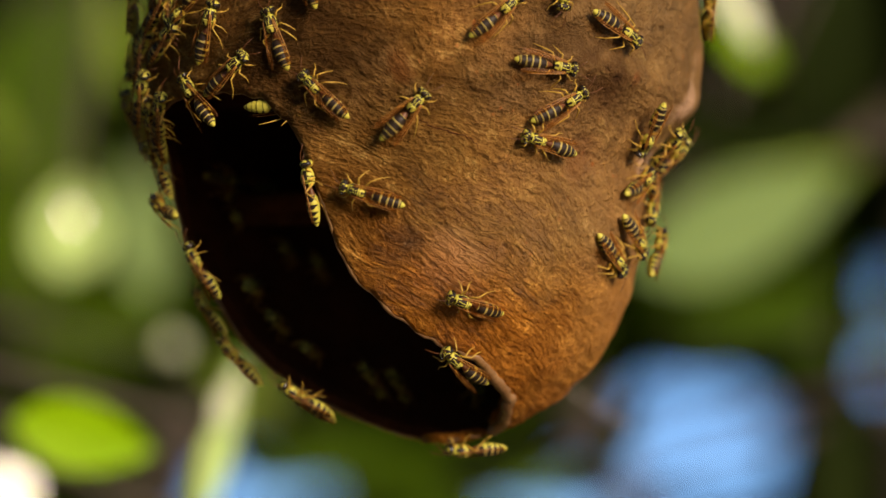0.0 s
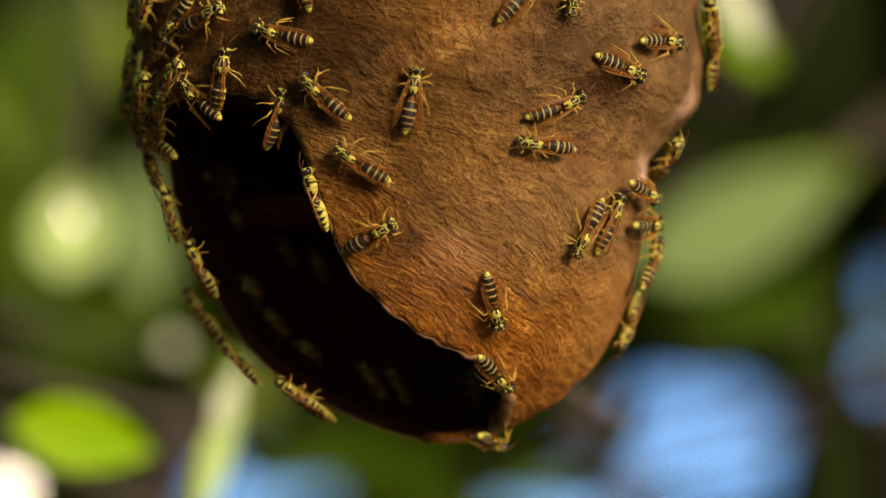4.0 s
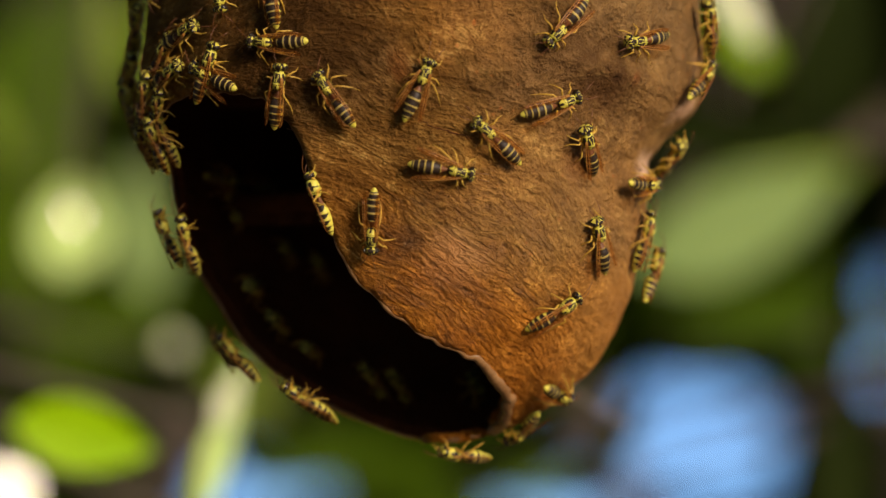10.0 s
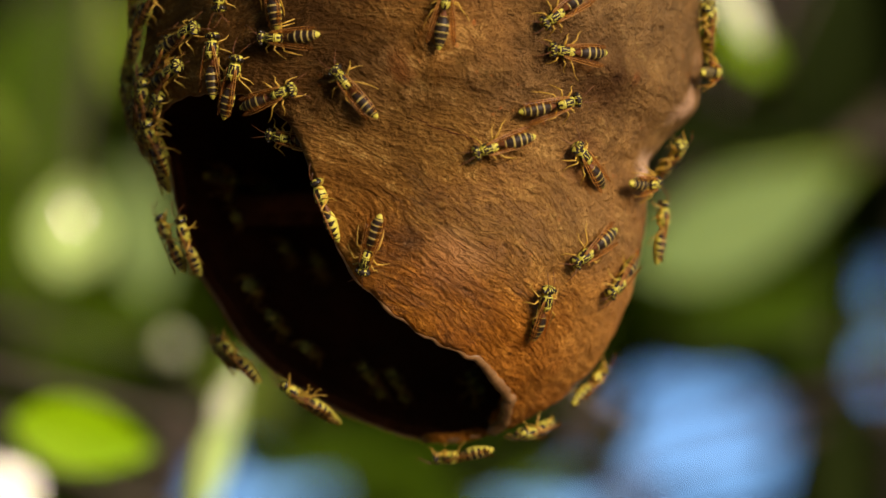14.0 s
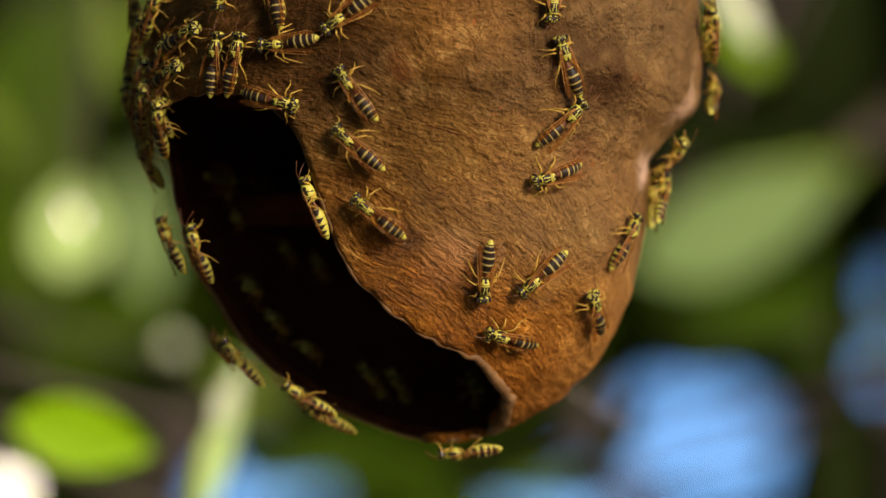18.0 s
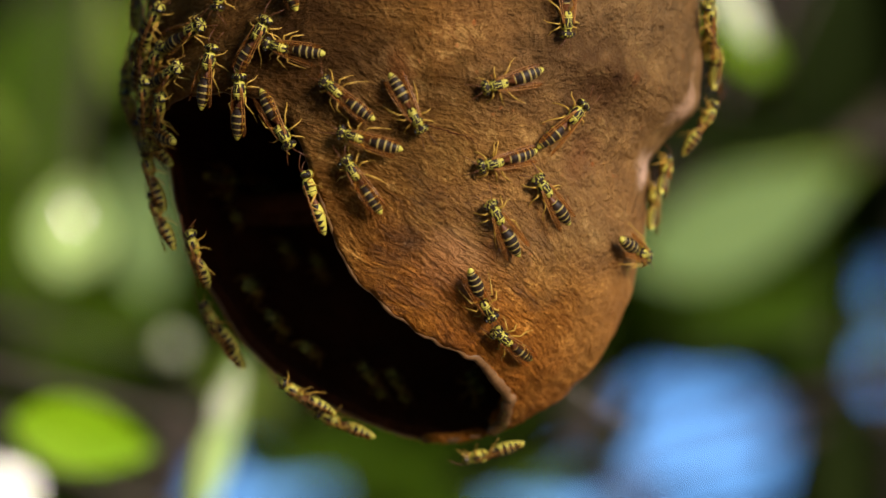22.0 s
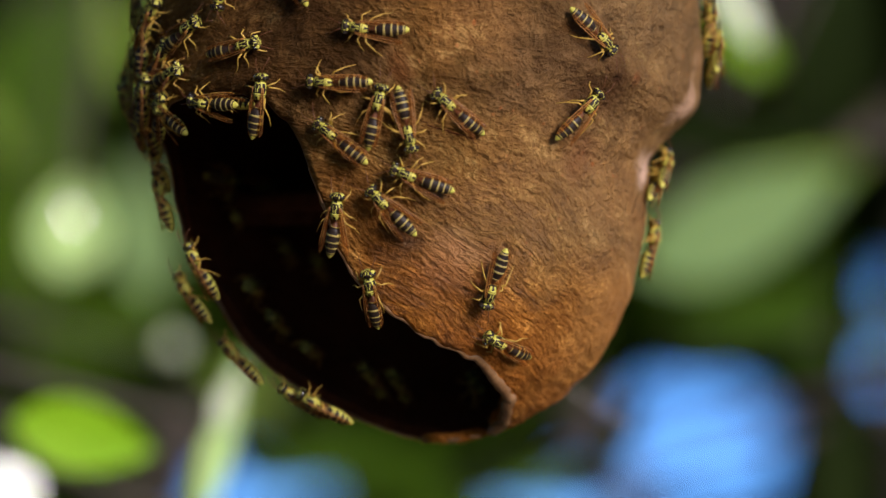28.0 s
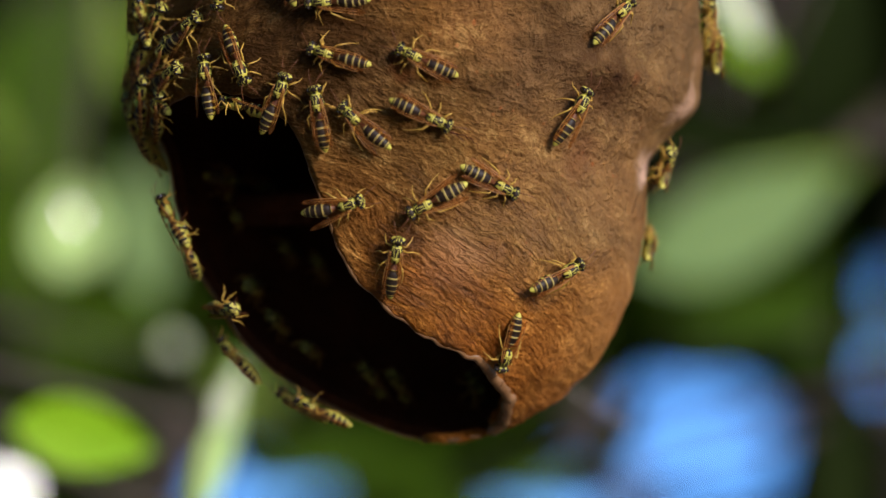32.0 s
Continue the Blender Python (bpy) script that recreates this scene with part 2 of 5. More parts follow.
def wing_material():
    m = material("wasp_wing", (0.33, 0.13, 0.03), 0.28)
    shader(m).inputs["Specular IOR Level"].default_value = 0.25
    co = node(m, "ShaderNodeTexCoord")
    n = node(m, "ShaderNodeTexNoise", Scale=500.0, Detail=4.0)
    link(m, co.outputs["Object"], n.inputs["Vector"])
    r = ramp(m, [(0.3, (0.17, 0.058, 0.014)), (0.7, (0.36, 0.145, 0.036))])
    link(m, n.outputs["Fac"], r.inputs["Fac"])
    link(m, r.outputs["Color"], shader(m).inputs["Base Color"])
    t = node(m, "ShaderNodeBsdfTransparent")
    t.inputs["Color"].default_value = (0.92, 0.70, 0.42, 1)
    glow = node(m, "ShaderNodeBsdfTranslucent", Color=(0.66, 0.34, 0.10, 1))
    skin_ = m.node_tree.nodes.new("ShaderNodeMixShader")
    skin_.inputs["Fac"].default_value = 0.45
    link(m, shader(m).outputs["BSDF"], skin_.inputs[1])
    link(m, glow.outputs["BSDF"], skin_.inputs[2])
    mx = m.node_tree.nodes.new("ShaderNodeMixShader")
    mx.inputs["Fac"].default_value = 0.62
    link(m, skin_.outputs[0], mx.inputs[1])
    link(m, t.outputs["BSDF"], mx.inputs[2])
    link(m, mx.outputs[0], m.node_tree.nodes["Material Output"].inputs["Surface"])
    return m


WING = wing_material()
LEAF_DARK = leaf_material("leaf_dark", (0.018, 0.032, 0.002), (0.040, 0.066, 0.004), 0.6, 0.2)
# near-black copy of the leaf; shade is put into its base colour
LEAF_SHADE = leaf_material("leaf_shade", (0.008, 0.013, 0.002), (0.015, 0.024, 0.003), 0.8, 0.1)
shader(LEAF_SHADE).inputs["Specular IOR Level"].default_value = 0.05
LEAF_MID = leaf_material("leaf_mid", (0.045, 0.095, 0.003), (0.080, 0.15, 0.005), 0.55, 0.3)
# lighter copy for the left foliage's sun patches; the light is in the colour
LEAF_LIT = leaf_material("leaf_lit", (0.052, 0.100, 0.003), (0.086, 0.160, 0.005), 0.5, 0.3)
# paler copy of the leaf, sunlight put into its base colour
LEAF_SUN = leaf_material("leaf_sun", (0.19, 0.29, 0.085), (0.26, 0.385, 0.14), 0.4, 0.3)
LEAF_YOUNG = leaf_material("leaf_young", (0.45, 0.67, 0.18), (0.63, 0.83, 0.30), 0.4, 0.3)
LEAF_BRIGHT = leaf_material("leaf_bright", (0.25, 0.50, 0.003), (0.36, 0.63, 0.006), 0.45, 0.4)
# another paled blade, coloured to look sunlit
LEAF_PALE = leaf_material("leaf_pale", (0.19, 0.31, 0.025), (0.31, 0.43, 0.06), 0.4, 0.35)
LEAF_DRY = leaf_material("leaf_dry", (0.07, 0.065, 0.035), (0.14, 0.12, 0.07), 0.6, 0.15)
LEAF_WET = leaf_material("leaf_wet", (0.45, 0.52, 0.22), (0.6, 0.66, 0.35), 0.16, 0.15)
shader(LEAF_WET).inputs["Specular IOR Level"].default_value = 1.0
# glints painted as a near-white base colour
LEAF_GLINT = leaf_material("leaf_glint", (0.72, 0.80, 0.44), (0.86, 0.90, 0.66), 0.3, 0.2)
BARK = mottled("bark", [(0.3, (0.030, 0.022, 0.014)), (0.75, (0.10, 0.075, 0.055))], 25.0, 0.85, 0.6, 0.004, stretch=(1, 1, 0.3))
STALK = mottled("stalk", [(0.3, (0.17, 0.15, 0.12)), (0.75, (0.34, 0.30, 0.25))], 60.0, 0.6, 0.4, 0.0005)
SOIL = mottled("soil", [(0.3, (0.13, 0.09, 0.045)), (0.55, (0.22, 0.16, 0.085)), (0.8, (0.27, 0.21, 0.12))], 1.3, 0.95, 0.6, 0.03, 9.0)


# ---- the nest's shape ----
# station down the axis, centre, reach to the left, to the right and to the front and back, all in millimetres
STATIONS = [
    (95, -4, 30, 30, 28), (85, -4, 40, 40, 36), (65, -4, 45.5, 48.5, 42), (44, -4, 47.9, 49.5, 43.5), (34, -4, 49.2, 49.4, 43.5),
    (28, -4, 49.8, 48.8, 43.4), (24, -4, 49, 48.0, 43.3), (21, -4, 47.6, 45.2, 43.2), (18, -4, 46, 42.2, 43), (15, -4, 45, 40.2, 42.6),
    (10, -4, 44.3, 40.0, 42), (4, -4, 42.7, 39.6, 40.8), (-1, -4, 41.1, 39.0, 39), (-6, -4, 38.5, 38.0, 37), (-11, -4, 35.5, 36.2, 34.2),
    (-16, -3.6, 32.6, 33.4, 31.2), (-21, -2.8, 28.9, 29.2, 27.4), (-26, -1.6, 22.6, 23, 22), (-30, -0.4, 16, 15.6, 15.8), (-33, 0.4, 9.4, 8.2, 8.4), (-34.6, 0.8, 0, 0, 0)]
Z_TOP, Z_LOW = STATIONS[0][0], STATIONS[-1][0]
_st = np.array(STATIONS[::-1], float)


def _tangents(y):
    x = _st[:, 0]
    d = np.diff(y) / np.diff(x)
    m = np.zeros_like(y)
    m[1:-1] = np.where(d[1:] * d[:-1] > 0, 2 * d[1:] * d[:-1] / np.where(d[1:] + d[:-1] == 0, 1, d[1:] + d[:-1]), 0)
    m[0], m[-1] = d[0], d[-1]
    return m


_cols = [_st[:, 1]] + [_st[:, k] ** 2 for k in (2, 3, 4)]
_tans = [_tangents(c) for c in _cols]


def profile(z):
    z = np.clip(z, Z_LOW, Z_TOP)
    x = _st[:, 0]
    i = np.clip(np.searchsorted(x, z, side="right") - 1, 0, len(x) - 2)
    h = x[i + 1] - x[i]
    t = (z - x[i]) / h
    out = []
    for c, m in zip(_cols, _tans):
        out.append((2 * t**3 - 3 * t**2 + 1) * c[i] + (t**3 - 2 * t**2 + t) * h * m[i] + (3 * t**2 - 2 * t**3) * c[i + 1] + (t**3 - t**2) * h * m[i + 1])
    return out[0], *(np.sqrt(np.maximum(o, 0)) for o in out[1:])


def skin(a, z):
    """The nest's smooth outside at the angle a (degrees; 0 right, 90 towards the lens) and the height z: millimetres."""
    a = np.radians(np.asarray(a, float))
    c, l, r, f = profile(np.asarray(z, float))
    return np.stack([c + np.where(np.cos(a) > 0, r, l) * np.cos(a), -f * np.sin(a), np.broadcast_to(z, np.shape(c * a)).astype(float)], -1)


def skin_frame(a, z):
    """Place, outward normal, and the upward tangent at a spot of the nest."""
    p = skin(a, z)
    da, dz = skin(a + 0.5, z) - skin(a - 0.5, z), skin(a, z + 0.3) - skin(a, z - 0.3)
    n = Vector(np.cross(dz, da)).normalized()
    up = Vector((0, 0, 1))
    up = (up - n * up.dot(n)).normalized()
    return Vector(p), n, up


def seat(a, z, turn, lift=0.0):
    """Pose of a wasp on the nest: turn in degrees from straight up the nest, clockwise as seen from outside."""
    p, n, up = skin_frame(a, z)
    side = up.cross(n)
    t = radians(turn)
    fwd = up * math.cos(t) + side * math.sin(t)
    left = n.cross(fwd)
    m = Matrix((fwd, left, n)).transposed().to_4x4()
    m.translation = (p + n * lift) * MM
    return NEST @ m


# the torn mouth: its edge as seen square on, x and z in millimetres
MOUTH = [(-60, 22), (-49.2, 20.1), (-48.4, 23.6), (-45.4, 25.6), (-40.4, 26.3), (-35.4, 26.2), (-30.4, 25.2), (-26.4, 21.6), (-23.9, 17.6), (-22.4, 13.1),
         (-20.9, 9.1), (-19.2, 4.6), (-17.9, 0.1), (-15.4, -3.9), (-11.9, -7.7), (-8.4, -10.9), (-4.4, -13.9), (0.1, -16.4), (4.6, -18.1), (7.8, -20.4),
         (10.1, -23.4), (11.4, -26.0), (11.2, -29.0), (9.8, -31.3), (7.0, -35.4), (6, -45), (-60, -45)]
MOUTH_BACK = 2.5                     # the mouth runs this far round the back


def mouth_depth(p):
    """Below zero inside the mouth, in millimetres."""
    x, z, y = p[..., 0], p[..., 2], p[..., 1]
    poly = np.array(MOUTH)
    best, inside = np.full(x.shape, 1e9), np.zeros(x.shape, bool)
    for (x0, z0), (x1, z1) in zip(poly, np.roll(poly, -1, 0)):
        t = np.clip(((x - x0) * (x1 - x0) + (z - z0) * (z1 - z0)) / ((x1 - x0) ** 2 + (z1 - z0) ** 2), 0, 1)
        best = np.minimum(best, np.hypot(x - x0 - t * (x1 - x0), z - z0 - t * (z1 - z0)))
        with np.errstate(divide="ignore", invalid="ignore"):
            inside ^= ((z0 > z) != (z1 > z)) & (x < (x1 - x0) * (z - z0) / (z1 - z0) + x0)
    ragged = 0.28 * np.sin(x * 1.9 + z * 0.7) + 0.2 * np.sin(z * 3.1 - x * 1.3) + 0.12 * np.sin(x * 6.1 + z * 4.7)
    return np.maximum(np.where(inside, -best, best) + ragged, y - MOUTH_BACK + ragged)


def lattice(p, seed, scale):
    """Smooth value noise on points, -1 to 1."""
    rng = np.random.RandomState(seed)
    table = rng.rand(32, 32, 32) * 2 - 1
    q = p * scale
    i = np.floor(q).astype(int)
    f = q - i
    f = f * f * (3 - 2 * f)
    v = 0
    for dx in (0, 1):
        for dy in (0, 1):
            for dz in (0, 1):
                w = (f[..., 0] if dx else 1 - f[..., 0]) * (f[..., 1] if dy else 1 - f[..., 1]) * (f[..., 2] if dz else 1 - f[..., 2])
                v = v + w * table[(i[..., 0] + dx) % 32, (i[..., 1] + dy) % 32, (i[..., 2] + dz) % 32]
    return v


def mesh_of(name, verts, faces, smooth=True):
    me = bpy.data.meshes.new(name)
    me.from_pydata([tuple(v) for v in verts], [], [tuple(f) for f in faces])
    if smooth:
        me.shade_smooth()
    me.update()
    return me


def build_nest():
    nest = new("wasp_nest")
    nest.matrix_world = NEST
    tagged(nest, "brown papery wasp nest with a torn dark mouth, under a branch", "wasp nest")
    na, nz = 560, 330
    ang = np.concatenate([np.linspace(-20, 200, 460), np.linspace(200, 340, na - 460 + 2)[1:-1]])
    s = np.linspace(0, 1, nz)
    zz = Z_LOW + (Z_TOP - Z_LOW) * np.where(s < 0.25, 0.45 * s**2 / 0.25 * 1.0, 0.1125 + (s - 0.25) * (1 - 0.1125) / 0.75)
    A, Z = np.meshgrid(ang, zz)
    P = skin(A, Z)
    rings = np.arange(nz * na).reshape(nz, na)
    keep = mouth_depth(P) > 0
    faces = np.stack([rings[:-1], np.roll(rings, -1, 1)[:-1], np.roll(rings, -1, 1)[1:], rings[1:]], -1).reshape(-1, 4)
    faces = faces[keep.reshape(-1)[faces].all(1)]
    # slide the vertices of the edge on to the tear
    e = np.concatenate([faces[:, [0, 1]], faces[:, [1, 2]], faces[:, [2, 3]], faces[:, [3, 0]]])
    key = np.sort(e, 1)
    _, inv, cnt = np.unique(key, axis=0, return_inverse=True, return_counts=True)
    inv = inv.reshape(-1)
    rim = e[cnt[inv] == 1]
    rim = rim[(rim // na).max(1) < nz - 1]
    rim = rim[(rim // na).min(1) > 0]
    rv = np.unique(rim)
    a, z = A.reshape(-1)[rv].copy(), Z.reshape(-1)[rv].copy()
    for _ in range(6):
        f = mouth_depth(skin(a, z))
        fa, fz = (mouth_depth(skin(a + 0.1, z)) - f) / 0.1, (mouth_depth(skin(a, z + 0.05)) - f) / 0.05
        g = fa**2 * 2 + fz**2 + 1e-4
        step = np.clip(f / g, -0.6, 0.6)
        a, z = a - step * fa * 2 * 0.8, np.clip(z - step * fz * 0.8, Z_LOW, Z_TOP)
    flatA, flatZ = A.reshape(-1).copy(), Z.reshape(-1).copy()
    flatA[rv], flatZ[rv] = a, z
    follow = {p: q for p, q in rim}
    runs, left = [], set(follow)
    while left:
        p = min(left)
        run = []
        while p in left:
            left.discard(p)
            run.append(p)
            p = follow[p]
        if len(run) > 60:
            runs.append(np.array(run))
    for run in runs:
        a, z = flatA[run].copy(), flatZ[run].copy()
        for turn_ in range(60):
            if turn_ % 2:
                a, z = (np.roll(a, 1) + 2 * a + np.roll(a, -1)) / 4, (np.roll(z, 1) + 2 * z + np.roll(z, -1)) / 4
            if turn_ % 12 == 0:
                f = mouth_depth(skin(a, z))
                fa, fz = (mouth_depth(skin(a + 0.1, z)) - f) / 0.1, (mouth_depth(skin(a, z + 0.05)) - f) / 0.05
                step = np.clip(f / (fa**2 * 2 + fz**2 + 1e-3), -0.3, 0.3)
                a, z = a - step * fa * 2 * 0.7, np.clip(z - step * fz * 0.7, Z_LOW, Z_TOP)
        flatA[run], flatZ[run] = a, z
    P = skin(flatA, flatZ)
    ta, tz = skin(flatA + 0.4, flatZ) - skin(flatA - 0.4, flatZ), skin(flatA, flatZ + 0.2) - skin(flatA, flatZ - 0.2)
    N = np.cross(tz, ta)
    N /= np.maximum(np.linalg.norm(N, axis=1, keepdims=True), 1e-9)
    N[np.abs(N).sum(1) < 0.5] = (0, 0, -1)
    # lumps, and strokes of pulp laid across
    lump = 0.55 * lattice(P, 1, 0.09) + 0.28 * lattice(P, 2, 0.23)
    slant = P.copy()
    slant[:, 2] = P[:, 2] + P[:, 0] * (0.58 - 0.013 * P[:, 2])
    stroke = 0.15 * lattice(slant * (0.16, 0.2, 1.0), 3, 1.0) + 0.11 * lattice(slant * (0.3, 0.35, 2.3), 4, 1.0)
    # a ridge and the dented hollow under it, on the sunny side
    q = ((P[:, 0] - 30) / 8.5) ** 2 + ((P[:, 2] - 23 + (P[:, 0] - 30) * 0.25) / 4.2) ** 2
    ridge = ((P[:, 0] - 32) / 12) ** 2 + ((P[:, 2] - 29.5 + (P[:, 0] - 30) * 0.25) / 2.6) ** 2
    front = P[:, 1] < 0
    lump = lump + np.where(front, 1.35 * np.exp(-ridge) - 1.7 * np.exp(-q), 0)
    depth = mouth_depth(P)
    near = np.clip(1 - np.abs(depth) / 3.5, 0, 1)
    outer = P + N * ((lump + stroke) * np.clip(np.abs(depth) / 1.5, 0.15, 1) + 0.35 * np.sin(near * np.pi))[:, None]
    # the wall is thick and layered where the mouth runs under the front
    heavy = np.clip((P[:, 0] + 8) / 12, 0, 1) * np.clip((-3 - P[:, 1]) / 5, 0, 1)
    thick = 1.7 - (1.4 - 0.5 * (P[:, 1] < -3)) * near + 2.6 * heavy * near
    inner = outer - N * thick[:, None]
    used = np.unique(faces)
    remap = -np.ones(len(P), int)
    remap[used] = np.arange(len(used))
    fo = remap[faces]
    k = len(used)
    top = [remap[rings[-1, j]] for j in range(na)]
    side = [(remap[p], remap[p] + k, remap[q] + k, remap[q]) for p, q in rim]
    shell = np.concatenate([outer[used], inner[used]]) * MM
    allf = [tuple(f) for f in fo] + [tuple(f[::-1] + k) for f in fo] + side + [tuple(top[::1]), tuple(t + k for t in top[::-1])]
    me = mesh_of("envelope", shell, allf)
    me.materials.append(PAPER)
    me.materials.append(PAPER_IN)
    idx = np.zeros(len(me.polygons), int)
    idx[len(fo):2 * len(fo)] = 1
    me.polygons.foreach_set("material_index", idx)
    env = new("envelope", me)
    env.parent = nest
    # the rolled edge of the mouth, laid along the tear in lengths
    for run in runs:
        loop = np.concatenate([run, run[:1]])
        line = outer[loop] - N[loop] * 0.35
        for a0 in range(0, len(loop) - 1, 130):
            seg = line[a0:a0 + 134:2]
            if len(seg) < 4:
                continue
            wob = [(0.42 + (0.08 * math.sin(k * 0.37 + a0) + 0.04 * math.sin(k * 0.9 + a0)) * (0.25 if seg[k][0] > 0 else 1)) * (1 if seg[k][1] < -6 and seg[k][2] < 14 else 0.6) * (1 + 1.5 * min(1, max(0, seg[k][0] - 2) / 6) * (seg[k][1] < -6)) * MM for k in range(len(seg))]
            part("rim_strip", tube(bmesh.new(), seg * MM, wob, 8), PAPER_LIP, nest, "rolled paper edge of the mouth")
    # a fine crack that wanders across the front
    way = np.interp(np.linspace(0, 4, 26), range(5), [91.2, 87.7, 82.7, 78.1, 76.8]), np.interp(np.linspace(0, 4, 26), range(5), [22.0, 20.4, 19.2, 18.3, 17.1])
    jag = np.random.RandomState(4)
    spots = skin(way[0] + jag.uniform(-0.35, 0.35, 26), way[1] + jag.uniform(-0.22, 0.22, 26))
    shell_ = outer[used]
    line = []
    for p in spots:
        k_ = np.argmin(((shell_ - p) ** 2).sum(1))
        line.append(p + N[used][k_] * (np.dot(shell_[k_] - p, N[used][k_]) + 0.02))
    part("crack", tube(bmesh.new(), np.array(line) * MM, [(0.05 + 0.09 * math.sin(math.pi * (k_ + 0.5) / 26) * jag.uniform(0.5, 1)) * MM for k_ in range(26)], 6), PAPER_IN, nest, "thin dark crack in the paper")
    # the brood comb: a hanging disc with open cells beneath
    for level, rx_, ry_, cx in ((9.0, 30, 15, -8), (30, 38, 26, -5)):
        bm = bmesh.new()
        n, rings_ = 72, []
        for zz_, k_ in ((level + 1.2, 0.2), (level + 1.4, 0.97), (level + 0.6, 1.0), (level - 1.6, 1.0), (level - 2.2, 0.97), (level - 2.2, 0.2)):
            rings_.append([bm.verts.new(((cx + rx_ * k_ * math.cos(t_) * (1 + 0.03 * math.sin(5 * t_))) * MM, (17 + ry_ * k_ * math.sin(t_)) * MM, (zz_ + 0.4 * math.sin(3 * t_)) * MM)) for t_ in [2 * math.pi * q / n for q in range(n)]])
        for r0, r1 in zip(rings_, rings_[1:]):
            for q in range(n):
                bm.faces.new((r0[q], r0[(q + 1) % n], r1[(q + 1) % n], r1[q]))
        bm.faces.new(rings_[0])
        bm.faces.new(rings_[-1][::-1])
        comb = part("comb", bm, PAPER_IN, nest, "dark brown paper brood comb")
        verts, faces_ = [], []
        for iy in range(-8, 9):
            for ix in range(-10, 11):
                x_, y_ = (ix + 0.5 * (iy % 2)) * 3.4, iy * 2.95
                if (x_ / (rx_ - 2)) ** 2 + (y_ / (ry_ - 2)) ** 2 < 1:
                    b0 = len(verts)
                    for q in range(6):
                        t_ = math.pi / 3 * (q + 0.5)
                        for rr, zz_ in ((1.9, level - 2.0), (1.9, level - 4.6), (1.6, level - 4.6), (1.6, level - 2.3)):
                            verts.append(((cx + x_ + rr * math.cos(t_)) * MM, (17 + y_ + rr * math.sin(t_)) * MM, zz_ * MM))
                    for q in range(6):
                        u, v = b0 + 4 * q, b0 + 4 * ((q + 1) % 6)
                        faces_ += [(u + k, v + k, v + k + 1, u + k + 1) for k in range(3)]
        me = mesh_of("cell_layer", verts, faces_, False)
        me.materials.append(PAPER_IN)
        cells = tagged(new("cell_layer", me), kind="stuff")
        cells.parent = comb
    return nest


def part(name, bm, mat, parent, label=""):
    me = bpy.data.meshes.new(name)
    bm.to_mesh(me)
    bm.free()
    for m in (mat if isinstance(mat, (list, tuple)) else [mat]):
        me.materials.append(m)
    me.shade_smooth()
    ob = new(name, me)
    ob.parent = parent
    return tagged(ob, label) if label else ob


def tube(bm, points, radii, n=7):
    """A bent round rod through the points."""
    pts = [Vector(p) for p in points]
    last = None
    for i, (p, r) in enumerate(zip(pts, radii)):
        d = (pts[min(i + 1, len(pts) - 1)] - pts[max(i - 1, 0)]).normalized()
        u = d.cross(Vector((0.3, 0.2, 0.93))).normalized()
        v = d.cross(u)
        ring = [bm.verts.new(p + (u * math.cos(2 * math.pi * j / n) + v * math.sin(2 * math.pi * j / n)) * r) for j in range(n)]
        if last:
            for j in range(n):
                bm.faces.new((last[j], last[(j + 1) % n], ring[(j + 1) % n], ring[j]))
        else:
            bm.faces.new(ring[::-1])
        last = ring
    bm.faces.new(last)
    return bm


nest = build_nest()


def blob(stations, n=28, pattern=None, sag=0.0):
    """A body lofted along x: stations of (x, half width, half height, centre height), all in mm; pattern(x, across, up) picks the material."""
    bm = bmesh.new()
    rings = []
    for x, w, h, c in stations:
        rings.append([bm.verts.new((x * MM, w * MM * math.cos(2 * math.pi * j / n), (c + h * math.sin(2 * math.pi * j / n)) * MM)) for j in range(n)])
    for (s0, r0), (s1, r1) in zip(zip(stations, rings), zip(stations[1:], rings[1:])):
        for j in range(n):
            f = bm.faces.new((r0[j], r0[(j + 1) % n], r1[(j + 1) % n], r1[j]))
            if pattern:
                a = 2 * math.pi * (j + 0.5) / n
                f.material_index = pattern((s0[0] + s1[0]) / 2, math.cos(a), math.sin(a))
    bm.faces.new(rings[0][::-1])
    bm.faces.new(rings[-1])
    bmesh.ops.recalc_face_normals(bm, faces=bm.faces)
    return bm


def oval(x0, x1, w, h, c, steps=18, blunt=1.0):
    out = []
    for i in range(steps + 1):
        t = math.pi * i / steps
        r = max(math.sin(t), 0.04) ** blunt
        out.append((x0 + (x1 - x0) * (1 - math.cos(t)) / 2, w * r, h * r, c))
    return out


ABDOMEN = [-0.15, -1.55, -3.05, -4.25, -5.25, -6.15, -6.95]     # where its rings begin and end


